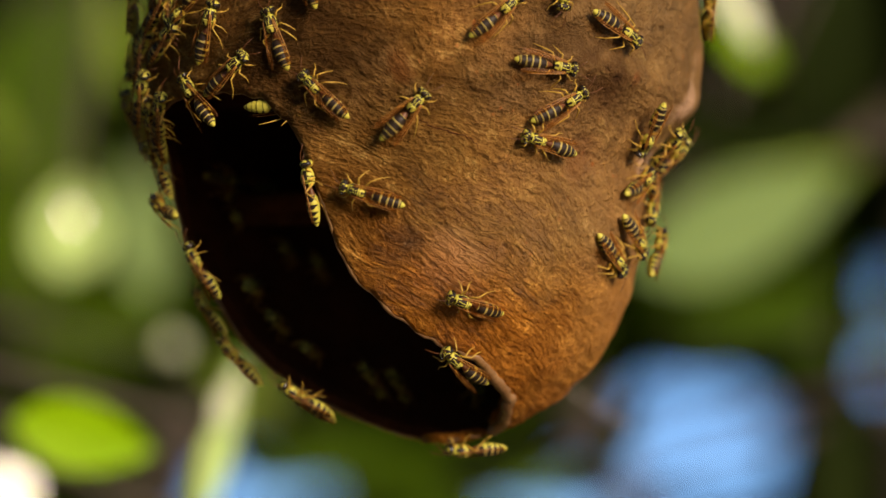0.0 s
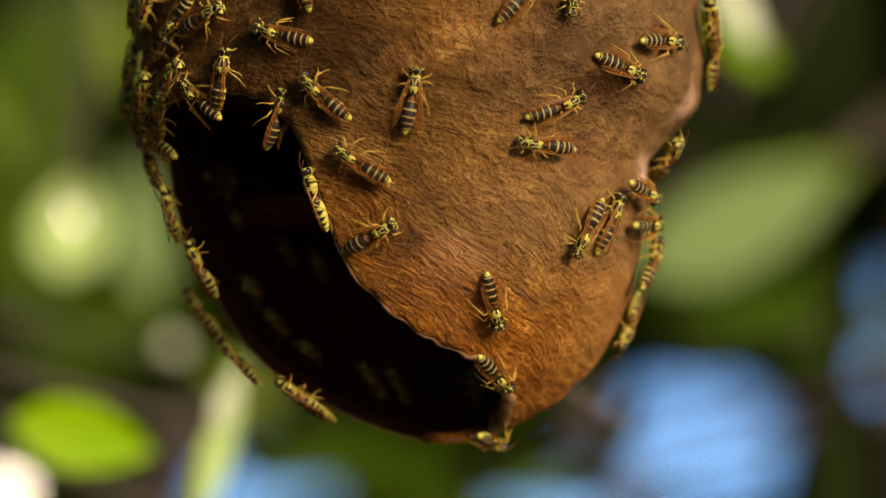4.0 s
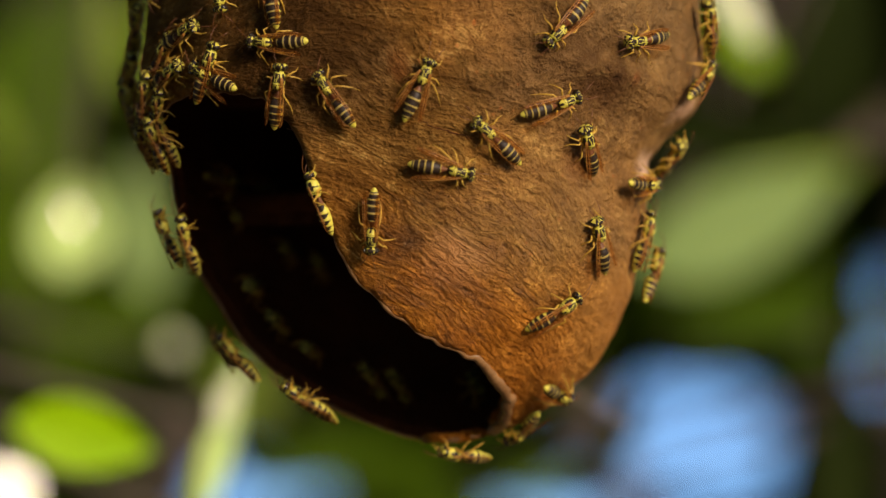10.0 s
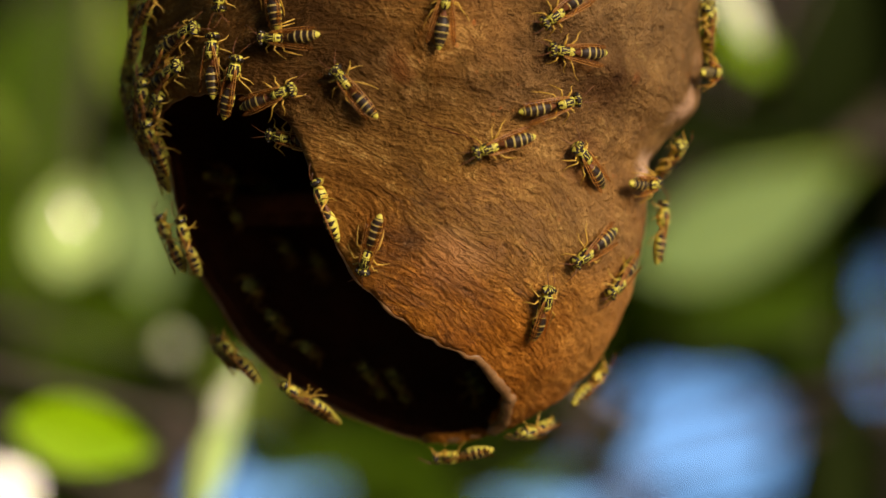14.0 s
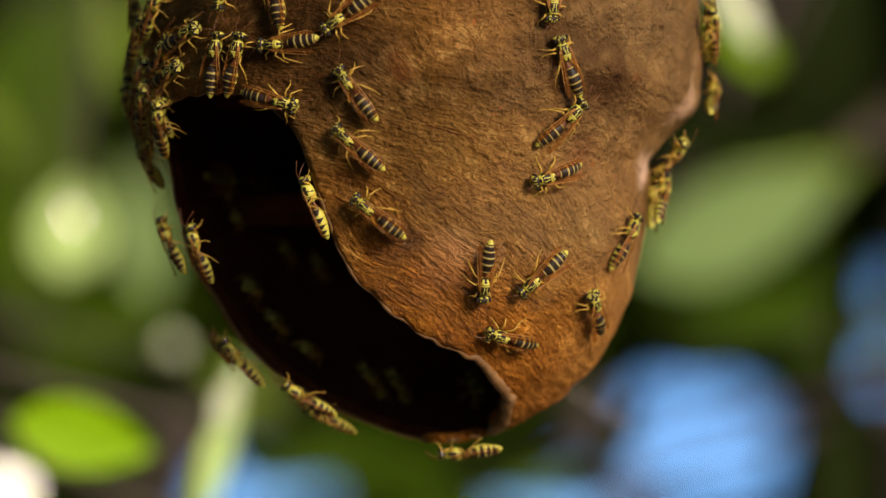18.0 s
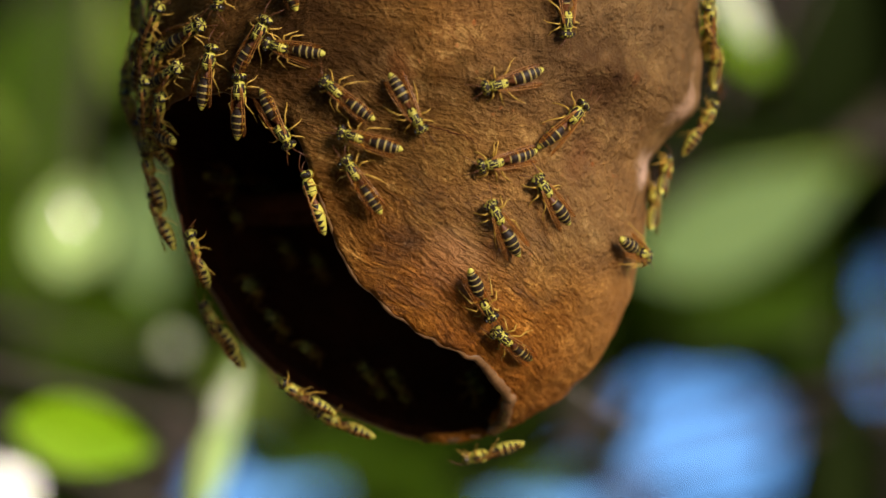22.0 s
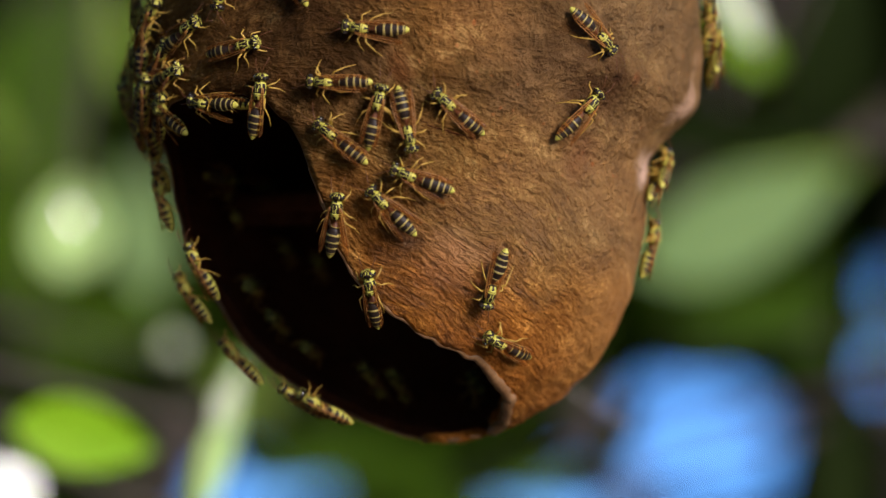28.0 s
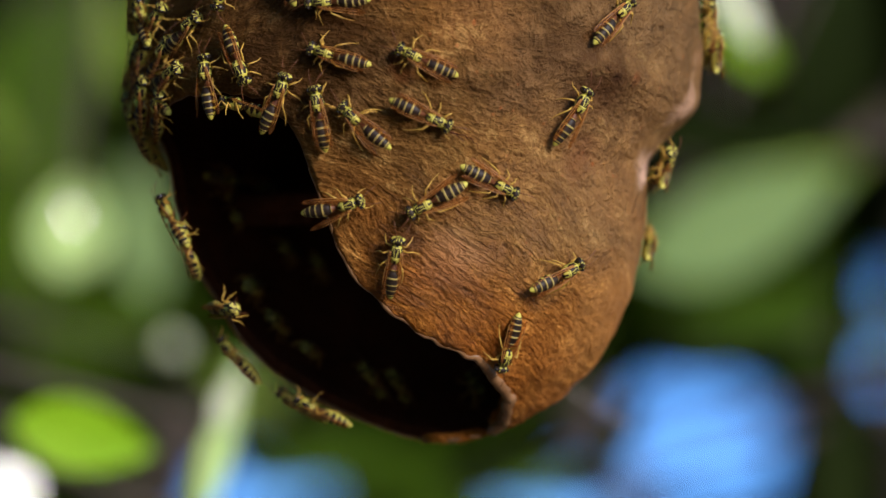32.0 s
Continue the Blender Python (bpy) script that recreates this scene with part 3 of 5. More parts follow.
def abdomen_stations():
    """A slim waist, then overlapping rings that swell and run out to a point."""
    girths = [(-0.15, 0.24), (-0.5, 0.27), (-1.0, 0.52), (-1.55, 0.80), (-2.2, 1.06), (-3.05, 1.20), (-4.0, 1.18), (-4.8, 1.04), (-5.6, 0.86), (-6.3, 0.62), (-6.8, 0.30), (-6.95, 0.10)]
    out = []
    for k in range(6):
        for i in range(10):
            x = ABDOMEN[k] + (ABDOMEN[k + 1] - ABDOMEN[k]) * i / 9
            j = next(q for q in range(len(girths) - 1) if x >= girths[q + 1][0] - 1e-9)
            (x0, r0), (x1, r1) = girths[j], girths[j + 1]
            u = (x - x0) / (x1 - x0)
            r = r0 + (r1 - r0) * (0.5 * u + 0.5 * u * u * (3 - 2 * u))
            r *= 0.965 + 0.05 * i / 9
            s = (-0.15 - x) / 6.8
            out.append((x, r, r * 0.94, 1.72 - 0.1 * s - 0.45 * s * s))
    return out


def build_wasp():
    """A black and yellow wasp, head towards +x, back towards +z, feet at z = 0."""
    w = new("wasp")
    tagged(w, "black and yellow banded wasp with folded amber wings", "wasp", "wasps on the nest")

    def on_thorax(x, c, s):
        c = abs(c)
        if s < 0.05:                                    # flanks and breast, yellow with dark seams
            return 0 if abs(x - 1.75 - 0.25 * s) < 0.10 or abs(x - 0.72) < 0.09 or x < 0.25 and c < 0.4 else 1
        if x > 2.66:
            return 1 if x < 2.86 or c > 0.5 else 0
        if x > 1.18:                                    # the back shield: a pale edge and two pale stripes
            edge = 0.60 + 0.10 * (2.72 - x)
            return 1 if edge < c < edge + 0.15 or 0.17 + 0.04 * (x - 1.2) < c < 0.29 + 0.05 * (x - 1.2) and x < 2.4 else 0
        if x > 0.42:
            return 1 if 0.78 < x < 1.08 and c > 0.06 or 0.47 < x < 0.64 else 0
        return 1 if 0.22 < c < 0.72 and x > -0.1 else 0

    def on_head(x, c, s):
        c = abs(c)
        if s < -0.15:
            return 1 if c < 0.26 or 0.42 < c < 0.70 else 0
        if x < 3.28:
            return 1 if 0.28 < c < 0.62 else 0
        if x < 3.9:
            return 1 if 0.36 < c < 0.48 and x > 3.5 or c > 0.9 else 0
        if s > 0.3:
            return 1 if 0.16 < c < 0.30 or c > 0.72 else 0
        return 0 if c < 0.12 or 0.30 < c < 0.44 else 1

    def on_abdomen(x, c, s):
        k = next((i for i in range(6) if x > ABDOMEN[i + 1]), 5)
        u = (ABDOMEN[k] - x) / (ABDOMEN[k] - ABDOMEN[k + 1])
        c = abs(c)
        if k == 0:
            return 3 if u > 0.86 else 2
        if k == 5:
            return 1 if u > 0.22 else 0
        if s > -0.2:
            reach = 0.78 - 0.12 * (c > 0.72) + 0.05 * (c < 0.16)
        else:
            reach = 0.58 * max(0.0, 1 - (-s - 0.2) / 0.62)
        return 0 if u < reach else 3 if s > 0.1 else 1

    def at(name, bm, mat, parent, origin, label=""):
        """A part that turns about its joint."""
        o = Vector(origin) * MM
        bmesh.ops.translate(bm, verts=bm.verts, vec=-o)
        ob = part(name, bm, mat, parent, label)
        ob.location = o
        return ob

    thorax = part("thorax", blob(oval(-0.25, 3.15, 1.10, 1.16, 1.95, 40, 0.66), 48, on_thorax), [BLACK, YELLOW], w)
    part("scutellum", blob(oval(0.45, 1.12, 0.52, 0.26, 2.86, 12, 0.8), 24, lambda x, c, s: 1 if 0.50 < x < 0.68 or 0.82 < x < 1.0 and abs(c) > 0.12 else 0), [BLACK, YELLOW], thorax)
    at("abdomen", blob(abdomen_stations(), 44, on_abdomen), [BLACK, YELLOW, RUST, CREAM], w, (-0.15, 0, 1.8), "dark brown abdomen with narrow cream rings and yellow tip")
    head = part("head", blob(oval(3.02, 4.36, 1.30, 1.12, 1.78, 26, 0.60), 44, on_head), [BLACK, YELLOW], w)
    for sgn in (1, -1):
        bm = bmesh.new()
        bmesh.ops.create_uvsphere(bm, u_segments=14, v_segments=10, radius=1, matrix=pose(3.66 * MM, sgn * 1.06 * MM, 1.92 * MM, 0, 0, sgn * 14) @ Matrix.Diagonal((0.42 * MM, 0.30 * MM, 0.74 * MM, 1)))
        part("eye", bm, EYE_SKIN, head)
        bm = bmesh.new()
        tube(bm, [tuple(q * MM for q in p) for p in ((4.1, sgn * 0.3, 2.15), (4.6, sgn * 0.52, 2.5), (5.4, sgn * 0.85, 2.35), (6.2, sgn * 1.2, 1.85), (7.0, sgn * 1.45, 1.3))],
             [r * MM for r in (0.10, 0.065, 0.06, 0.075, 0.05)], 6)
        at("antenna", bm, RUST, w, (4.1, sgn * 0.3, 2.15))

        # a folded wing: a narrow pleated blade along the side of the abdomen, with a thick fore edge
        def girth(u):
            return (0.30 + 0.95 * u**0.7) * (1 - u**5) ** 0.5
        def keel(u):
            return 0.82 + 0.42 * u**0.8
        bm = bmesh.new()
        rows = []
        for i in range(19):
            u = i / 18
            row = []
            for j in range(9):
                v = j / 8 - 0.5
                bend = 0.06 * math.sin(v * 24 + i * 0.3) - 0.75 * max(0, v) ** 1.4 + 0.04 * math.sin(i * 1.1)
                row.append(bm.verts.new(((2.0 - 8.3 * u) * MM, sgn * (keel(u) + v * girth(u)) * MM, (2.86 - 0.55 * u + bend) * MM)))
            rows.append(row)
        for r0, r1 in zip(rows, rows[1:]):
            for j in range(8):
                bm.faces.new((r0[j], r0[j + 1], r1[j + 1], r1[j]))
        root = (2.0, sgn * 0.82, 2.86)
        wing = at("wing", bm, WING, w, root, "folded amber see-through wing")
        for side, much in ((0.48, 1.0), (0.05, 0.6)):
            bm = bmesh.new()
            tube(bm, [((2.0 - 8.3 * u) * MM, sgn * (keel(u) + side * girth(u)) * MM, (2.88 - 0.55 * u - 0.62 * max(0, side) ** 1.4) * MM) for u in (0, 0.1, 0.25, 0.45, 0.65, 0.85)], [k * much * MM for k in (0.11, 0.10, 0.09, 0.08, 0.06, 0.04)], 5)
            at("vein", bm, VEIN, wing, root).location = (0, 0, 0)
        for hip, knee, shin, foot in (((2.3, 0.65, 1.1), (2.95, 1.65, 1.9), (3.5, 2.15, 0.55), (4.15, 2.35, 0.05)),
                                      ((1.4, 0.75, 0.95), (1.3, 2.05, 2.1), (0.9, 2.95, 0.65), (0.3, 3.6, 0.05)),
                                      ((0.4, 0.65, 1.0), (-0.7, 2.0, 2.4), (-2.3, 2.65, 0.85), (-3.7, 2.95, 0.05))):
            bm = bmesh.new()
            pts = [(x * MM, sgn * y * MM, z * MM) for x, y, z in (hip, knee, shin, foot)]
            mid = [tuple((p + q) / 2 for p, q in zip(a_, b_)) for a_, b_ in zip(pts, pts[1:])]
            tube(bm, [pts[0], mid[0], pts[1], mid[1], pts[2], mid[2], pts[3]], [r * MM for r in (0.17, 0.19, 0.11, 0.13, 0.085, 0.065, 0.045)], 7)
            at("leg", bm, AMBER, w, hip)
    return w


def posture(w, seed):
    """Small differences in how a wasp holds its wings, feelers and abdomen."""
    rng = random.Random(seed)
    spread, droop = rng.uniform(-3, 9), rng.uniform(-5, 6)
    for ob in w.children:
        kind = ob.name.split(".")[0]
        sgn = 1 if ob.location.y > 0 else -1
        if kind == "wing":
            ob.rotation_euler = [radians(a) for a in (sgn * rng.uniform(-6, 6), rng.uniform(-2, 2), -sgn * spread)]
        elif kind == "abdomen":
            ob.rotation_euler = [radians(a) for a in (0, droop, rng.uniform(-7, 7))]
        elif kind == "antenna":
            ob.rotation_euler = [radians(a) for a in (rng.uniform(-15, 15), rng.uniform(-20, 15), rng.uniform(-18, 18))]


wasps = [build_wasp()]
for _ in range(55):
    wasps.append(copy_thing(wasps[0], Matrix()))
for k, w in enumerate(wasps):
    posture(w, k)
for ob in wasps[50].children:                       # one on the wing, its wings held out
    if ob.name.startswith("wing"):
        ob.rotation_euler = (0, radians(-12), -radians(72) * (1 if ob.location.y > 0 else -1))
for ks, label in (((50,), "black and yellow wasp in flight with wings held out"), ((2, 5, 13, 14, 15, 16), "black and yellow wasp clinging to the torn rim of the mouth"),
                  ((*range(17, 25), 55), "banded wasp with amber wings crowded above the dark mouth"),
                  ((*range(25, 36), *range(46, 50), *range(51, 55)), "banded wasp on the outer edge of the nest beside the mouth"),
                  ((36, 37), "banded wasp hanging under the nest's rounded bottom"),
                  (range(38, 44), "banded wasp with glowing amber wings on the nest's edge")):
    for k in ks:
        tagged(wasps[k], label)


def seat_inside(a, z, turn, rear=0):
    """A wasp on the inner side of the nest's wall, reared up by so many degrees."""
    m = NEST.inverted() @ seat(a, z, turn)
    m = m @ pose(0, 0, -0.0030, 180, 0, 0) @ pose(0, 0, 0, 0, -rear, 0)
    return NEST @ m


for a, z, turn, rear in [(204.5, -15.8, 80, 15), (211.0, -21.8, 105, 22), (227.5, -27.4, 70, 40), (201.5, -9.2, 95, 10), (207.2, 12.0, 265, 0), (221.0, 10.0, 280, 10), (227.0, -2.0, 100, 35), (236.4, -5.1, 80, 45), (292.7, -28.6, 60, 70),
                         (210.5, 5.2, 110, 20), (240.0, -28.6, 90, 50)]:
    tagged(copy_thing(wasps[0], seat_inside(a, z, turn, rear)), "black and yellow wasp resting inside the dark nest")

# ---- foliage behind ----
def away(px, py, dist):
    """A place at that distance from the lens, by its spot in the picture's plane (mm at the nest's axis)."""
    k = dist / REACH
    return NEST @ Vector((px * MM * k, dist - REACH, py * MM * k))


def leaf_mesh(name, length, width, mat, curl=0.15, seed=0):
    rng = random.Random(seed)
    bm = bmesh.new()
    rows = []
    for i in range(13):
        u = i / 12
        wd = width * 0.5 * math.sin(math.pi * min(1, u**0.8 * 0.97 + 0.02)) ** 0.85
        row = []
        for j in range(7):
            v = j / 3 - 1
            row.append(bm.verts.new((wd * v, length * (u - 0.5), curl * length * (abs(v) * 0.25 - (u - 0.4) ** 2) + 0.006 * length * math.sin(u * 40) * abs(v))))
        rows.append(row)
    for r0, r1 in zip(rows, rows[1:]):
        for j in range(6):
            bm.faces.new((r0[j], r0[j + 1], r1[j + 1], r1[j]))
    me = bpy.data.meshes.new(name)
    bm.to_mesh(me)
    bm.free()
    me.materials.append(mat)
    me.shade_smooth()
    return me


tree = tagged(new("tree"), "leafy tree with bright and pale blurred leaves behind the nest", "tree")


def limb(points, radii, n=10):
    part("branch", tube(bmesh.new(), points, radii, n), BARK, tree)


def twig_to(place, start):
    """A thin stalk from a limb to a leaf."""
    a, b = Vector(start), Vector(place)
    mid = (a + b) / 2 + Vector((0, 0.05, 0.06))
    part("twig", tube(bmesh.new(), [a, a.lerp(mid, 0.6) + Vector((0, 0.02, 0.02)), mid, mid.lerp(b, 0.6), b], [0.004, 0.0035, 0.003, 0.002, 0.0015], 6), BARK, tree)


def single_leaf(px, py, dist, length, width, tilt, mat, label, root, rx=0, ry=0):
    """One leaf, its size in mm of the picture's plane."""
    k = dist / REACH * MM
    ob = new("leaf", leaf_mesh("leaf", length * k, width * k, mat, 0.12, int(px * 7 + py)))
    m = NEST @ pose(0, 0, 0, 90 + rx, tilt, ry)
    m.translation = away(px, py, dist)
    ob.parent = tree
    ob.matrix_world = m
    twig_to(m @ Vector((0, -0.5 * length * k, -0.04 * length * k)), root)
    return tagged(ob, label)


def shining_leaf(px, py, dist, length, width, label, root):
    """A wet leaf that lies so that it mirrors the sun to the lens."""
    k = dist / REACH * MM
    place = away(px, py, dist)
    z = (SUN_FROM + (EYE.translation - place).normalized()).normalized()
    y = (Vector((0.2, 0.1, 1)) - z * z.dot(Vector((0.2, 0.1, 1)))).normalized()
    m = Matrix((y.cross(z), y, z)).transposed().to_4x4()
    m.translation = place
    ob = new("leaf", leaf_mesh("leaf", length * k, width * k, LEAF_WET, 0.05, int(px * 7 + py)))
    ob.parent = tree
    ob.matrix_world = m
    twig_to(m @ Vector((0, 0.5 * length * k, 0)), root)
    return tagged(ob, label)


GAPS = [(45, -34.5, 12, 9.5), (81, -16, 4.5, 9), (21, -45, 10.5, 5.5), (-33, -43.5, 9, 4)]


# ellipses in the picture's plane where sunlight is painted by lighter leaves
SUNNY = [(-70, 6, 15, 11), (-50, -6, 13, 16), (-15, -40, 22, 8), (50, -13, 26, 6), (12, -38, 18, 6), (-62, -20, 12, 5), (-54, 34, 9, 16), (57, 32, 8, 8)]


def foliage(name, label, count, dist0, dist1, size, mats, seed, boxx, boxz):
    rng = random.Random(seed)
    verts, faces, mi = [], [], []
    for _ in range(count):
        px, py = rng.uniform(*boxx), rng.uniform(*boxz)
        L = size * rng.uniform(0.7, 1.3)
        d = rng.uniform(dist0, dist1)
        grow = L * 0.38 / MM * REACH / d
        if any(((px - gx) / (rx + grow)) ** 2 + ((py - gz) / (rz + grow)) ** 2 < 1 for gx, gz, rx, rz in GAPS):
            continue
        c = away(px, py, d)
        m = Euler((rng.uniform(0.2, 1.9), rng.uniform(-0.6, 0.6), rng.uniform(0, 6.28))).to_matrix()
        b = len(verts)
        for x, y, z in ((0, -0.5, 0), (-0.2, -0.2, 0.03), (0, -0.2, -0.02), (0.2, -0.2, 0.03), (-0.18, 0.15, 0.02), (0, 0.15, -0.03), (0.18, 0.15, 0.02), (0, 0.5, -0.09)):
            verts.append(c + m @ Vector((x * L, y * L, z * L)))
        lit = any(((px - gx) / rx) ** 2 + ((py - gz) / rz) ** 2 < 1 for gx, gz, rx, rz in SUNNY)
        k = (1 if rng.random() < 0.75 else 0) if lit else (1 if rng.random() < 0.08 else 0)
        for f in ((0, 2, 1), (0, 3, 2), (1, 2, 5, 4), (2, 3, 6, 5), (4, 5, 7), (5, 6, 7)):
            faces.append(tuple(b + i for i in f))
            mi.append(k)
    me = mesh_of(name, verts, faces)
    for m in mats:
        me.materials.append(m)
    me.polygons.foreach_set("material_index", mi)
    return tagged(new(name, me), label, "foliage", kind="stuff")


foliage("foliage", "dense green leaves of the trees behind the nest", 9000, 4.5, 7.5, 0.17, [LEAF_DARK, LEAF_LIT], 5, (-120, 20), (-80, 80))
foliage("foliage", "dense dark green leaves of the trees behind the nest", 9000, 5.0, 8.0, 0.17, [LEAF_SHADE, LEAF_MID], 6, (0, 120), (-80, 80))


def canopy(label, count, size, seed, spot):
    """Leaf masses out of the picture, added to block sky light from the nest."""
    rng = random.Random(seed)
    verts, faces = [], []
    for _ in range(count):
        c = Vector(spot(rng))
        L = size * rng.uniform(0.7, 1.3)
        m = Euler((rng.uniform(0, 6.28), rng.uniform(0, 6.28), rng.uniform(0, 6.28))).to_matrix()
        b = len(verts)
        for x, y, z in ((0, -0.5, 0), (-0.24, -0.1, 0.04), (0, -0.1, -0.02), (0.24, -0.1, 0.04), (0, 0.5, -0.08)):
            verts.append(c + m @ Vector((x * L, y * L, z * L)))
        faces += [(b, b + 2, b + 1), (b, b + 3, b + 2), (b + 1, b + 2, b + 4), (b + 2, b + 3, b + 4)]
    me = mesh_of("foliage", verts, faces)
    me.materials.append(LEAF_DARK)
    return tagged(new("foliage", me), label, "foliage", kind="stuff")


# unseen light blockers; leaf counts set how much sky reaches the nest
canopy("unseen dark leaves on the left, added to hold back sky light", 2700, 0.55, 11, lambda r: (-4.5 - 2.0 * r.random(), r.uniform(-5, 6), r.uniform(0, 6)))
canopy("unseen dark leaves overhead, added to hold back sky light", 6500, 0.6, 12, lambda r: (r.uniform(-6, 4.5), r.uniform(-3.5, 7), r.uniform(4.6, 6.2)))


def outside_view(r):
    """A spot behind the nest, beside what the lens sees, for leaves that block sky light."""
    while True:
        p = Vector((r.uniform(-7, 7), r.uniform(3.8, 7.5), r.uniform(0, 6)))
        q = NEST.inverted() @ p
        k = REACH / (q.y + REACH) / MM
        if abs(q.x * k) > 105 or abs(q.z * k) > 70:
            return p


canopy("unseen dark leaves behind the lens, added to dim the left side", 900, 0.55, 14, lambda r: (r.uniform(-6.5, 0.6), r.uniform(-6.5, -4.5), r.uniform(0, 6)))
canopy("unseen dark leaves behind the nest, added to hold back sky light", 7000, 0.5, 13, outside_view)


def leaves():
    trunk_top = (1.2, 1.62, 5.3)
    part("trunk", tube(bmesh.new(), [(1.31, 1.5, -0.05), (1.3, 1.5, 0.12), (1.24, 1.52, 0.8), (1.3, 1.55, 1.8), (1.25, 1.6, 3.0), (1.28, 1.58, 4.2), trunk_top], [0.19, 0.14, 0.11, 0.095, 0.08, 0.055, 0.02], 16), BARK, tree)
    # limbs that fork into the crown, and its leaves in clumps
    rng = random.Random(77)
    clumps = []
    for k in range(11):
        a, rise = 2.4 * k, 3.1 + 0.2 * k
        root, reach_ = Vector((1.26, 1.59, rise)), rng.uniform(0.8, 1.5) * (1 - 0.03 * k)
        out = Vector((math.cos(a), math.sin(a), 0.45))
        tip = root + out * reach_ + Vector((0, 0, rng.uniform(0.1, 0.4)))
        bow = root.lerp(tip, 0.5) + Vector((rng.uniform(-0.12, 0.12), rng.uniform(-0.12, 0.12), 0.08))
        limb([root, root.lerp(bow, 0.5), bow, bow.lerp(tip, 0.5), tip], [0.04, 0.032, 0.024, 0.014, 0.006], 8)
        clumps += [(tip, 0.5), (bow.lerp(tip, 0.45) + Vector((rng.uniform(-0.3, 0.3), rng.uniform(-0.3, 0.3), 0.2)), 0.42)]
    clumps.append((Vector(trunk_top), 0.6))
    verts, faces = [], []
    for place, size in clumps:
        for _ in range(190):
            c = place + Vector((rng.gauss(0, 0.5), rng.gauss(0, 0.5), rng.gauss(0, 0.36))) * size
            if c.z < 3.0:
                continue
            turn_ = Euler((rng.uniform(-0.9, 0.9), rng.uniform(-0.9, 0.9), rng.uniform(0, 6.28))).to_matrix()
            length, b = rng.uniform(0.09, 0.16), len(verts)
            for x, y, z in ((0, -0.5, 0), (-0.22, -0.1, 0.04), (0, -0.1, -0.02), (0.22, -0.1, 0.04), (0, 0.5, -0.1)):
                verts.append(c + turn_ @ Vector((x * length, y * length, z * length)))
            faces += [(b, b + 2, b + 1), (b, b + 3, b + 2), (b + 1, b + 2, b + 4), (b + 2, b + 3, b + 4)]
    me = mesh_of("crown", verts, faces)
    me.materials.append(LEAF_MID)
    crown = tagged(new("crown", me), "loose crown of small green leaves", kind="stuff")
    crown.parent = tree
    limb([(1.27, 1.55, 1.75), (0.8, 1.0, 2.0), (0.35, 0.35, 2.02), (0.02, -0.005, 1.862), (-0.16, 0.05, 1.86), (-0.45, 0.25, 1.78)], [0.05, 0.03, 0.02, 0.013, 0.010, 0.006])
    limb([(1.25, 1.6, 2.6), (0.6, 1.7, 3.0), (-0.2, 1.8, 3.1), (-0.9, 1.8, 3.0)], [0.05, 0.03, 0.02, 0.008])
    for spots, dist, thick in ((((17, -20), (22.5, -25), (28, -28.5), (33, -31.5)), 0.78, 0.0003), (((24, -25), (28, -36), (36, -52)), 3.2, 0.022), (((-44, -28), (-47, -36), (-58, -50)), 2.6, 0.02),
                               (((88, 10), (84, -10), (82, -50)), 3.4, 0.03)):
        pts = [away(x, y, dist) for x, y in spots]
        part("branch", tube(bmesh.new(), pts, [thick * (1 - 0.12 * k) for k in range(len(pts))], 8), STALK if thick < 0.002 else BARK, tree)
    pale, bright, mid, glint = "pale sunlit leaf", "bright green sunlit leaf", "mid-green leaf", "leaf coloured whitish for a sun glint"
    hi, far = (-0.2, 1.8, 3.1), (0.6, 1.7, 3.0)
    low = (-0.45, 0.25, 1.78)
    single_leaf(-63.5, -33.2, 0.98, 27, 13, 103, LEAF_BRIGHT, bright, low, 0, 25)
    single_leaf(-65.6, 4, 1.45, 18, 14, 8, LEAF_YOUNG, pale, hi)
    shining_leaf(-65.6, 6.0, 1.36, 2.6, 2.2, "wet leaf shining in the sun", hi)
    single_leaf(-72, -1, 3.4, 30, 14, 25, LEAF_LIT, mid, hi)
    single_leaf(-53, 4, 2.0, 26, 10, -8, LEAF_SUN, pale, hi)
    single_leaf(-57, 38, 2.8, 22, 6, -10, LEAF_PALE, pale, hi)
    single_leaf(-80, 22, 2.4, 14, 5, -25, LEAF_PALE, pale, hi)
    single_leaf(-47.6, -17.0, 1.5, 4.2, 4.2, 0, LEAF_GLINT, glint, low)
    single_leaf(-60, -14, 3.4, 30, 12, 70, LEAF_LIT, mid, hi)
    single_leaf(-39.6, -33, 1.02, 31, 6, 17, LEAF_YOUNG, "young yellow-green leaf in the sun", low, 0, 30)
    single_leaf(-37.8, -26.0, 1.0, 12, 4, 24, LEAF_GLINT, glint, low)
    single_leaf(-72, 8, 3.0, 34, 22, 25, LEAF_LIT, mid, hi)
    single_leaf(-71, 33, 2.6, 36, 20, 35, LEAF_MID, mid, hi)
    single_leaf(-36, -24, 2.0, 16, 5, -50, LEAF_PALE, pale, hi)
    shining_leaf(-77.5, -43, 2.2, 12, 8, "wet leaf shining in the sun", hi)
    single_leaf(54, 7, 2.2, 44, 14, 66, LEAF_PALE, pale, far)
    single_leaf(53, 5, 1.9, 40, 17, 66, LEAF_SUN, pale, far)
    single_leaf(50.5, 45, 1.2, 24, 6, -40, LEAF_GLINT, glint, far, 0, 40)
    single_leaf(53.3, 37, 1.7, 14, 5.5, -40, LEAF_BRIGHT, bright, far)
    single_leaf(75, 22, 2.4, 12, 6, -40, LEAF_DRY, "dry greyish leaf", far)
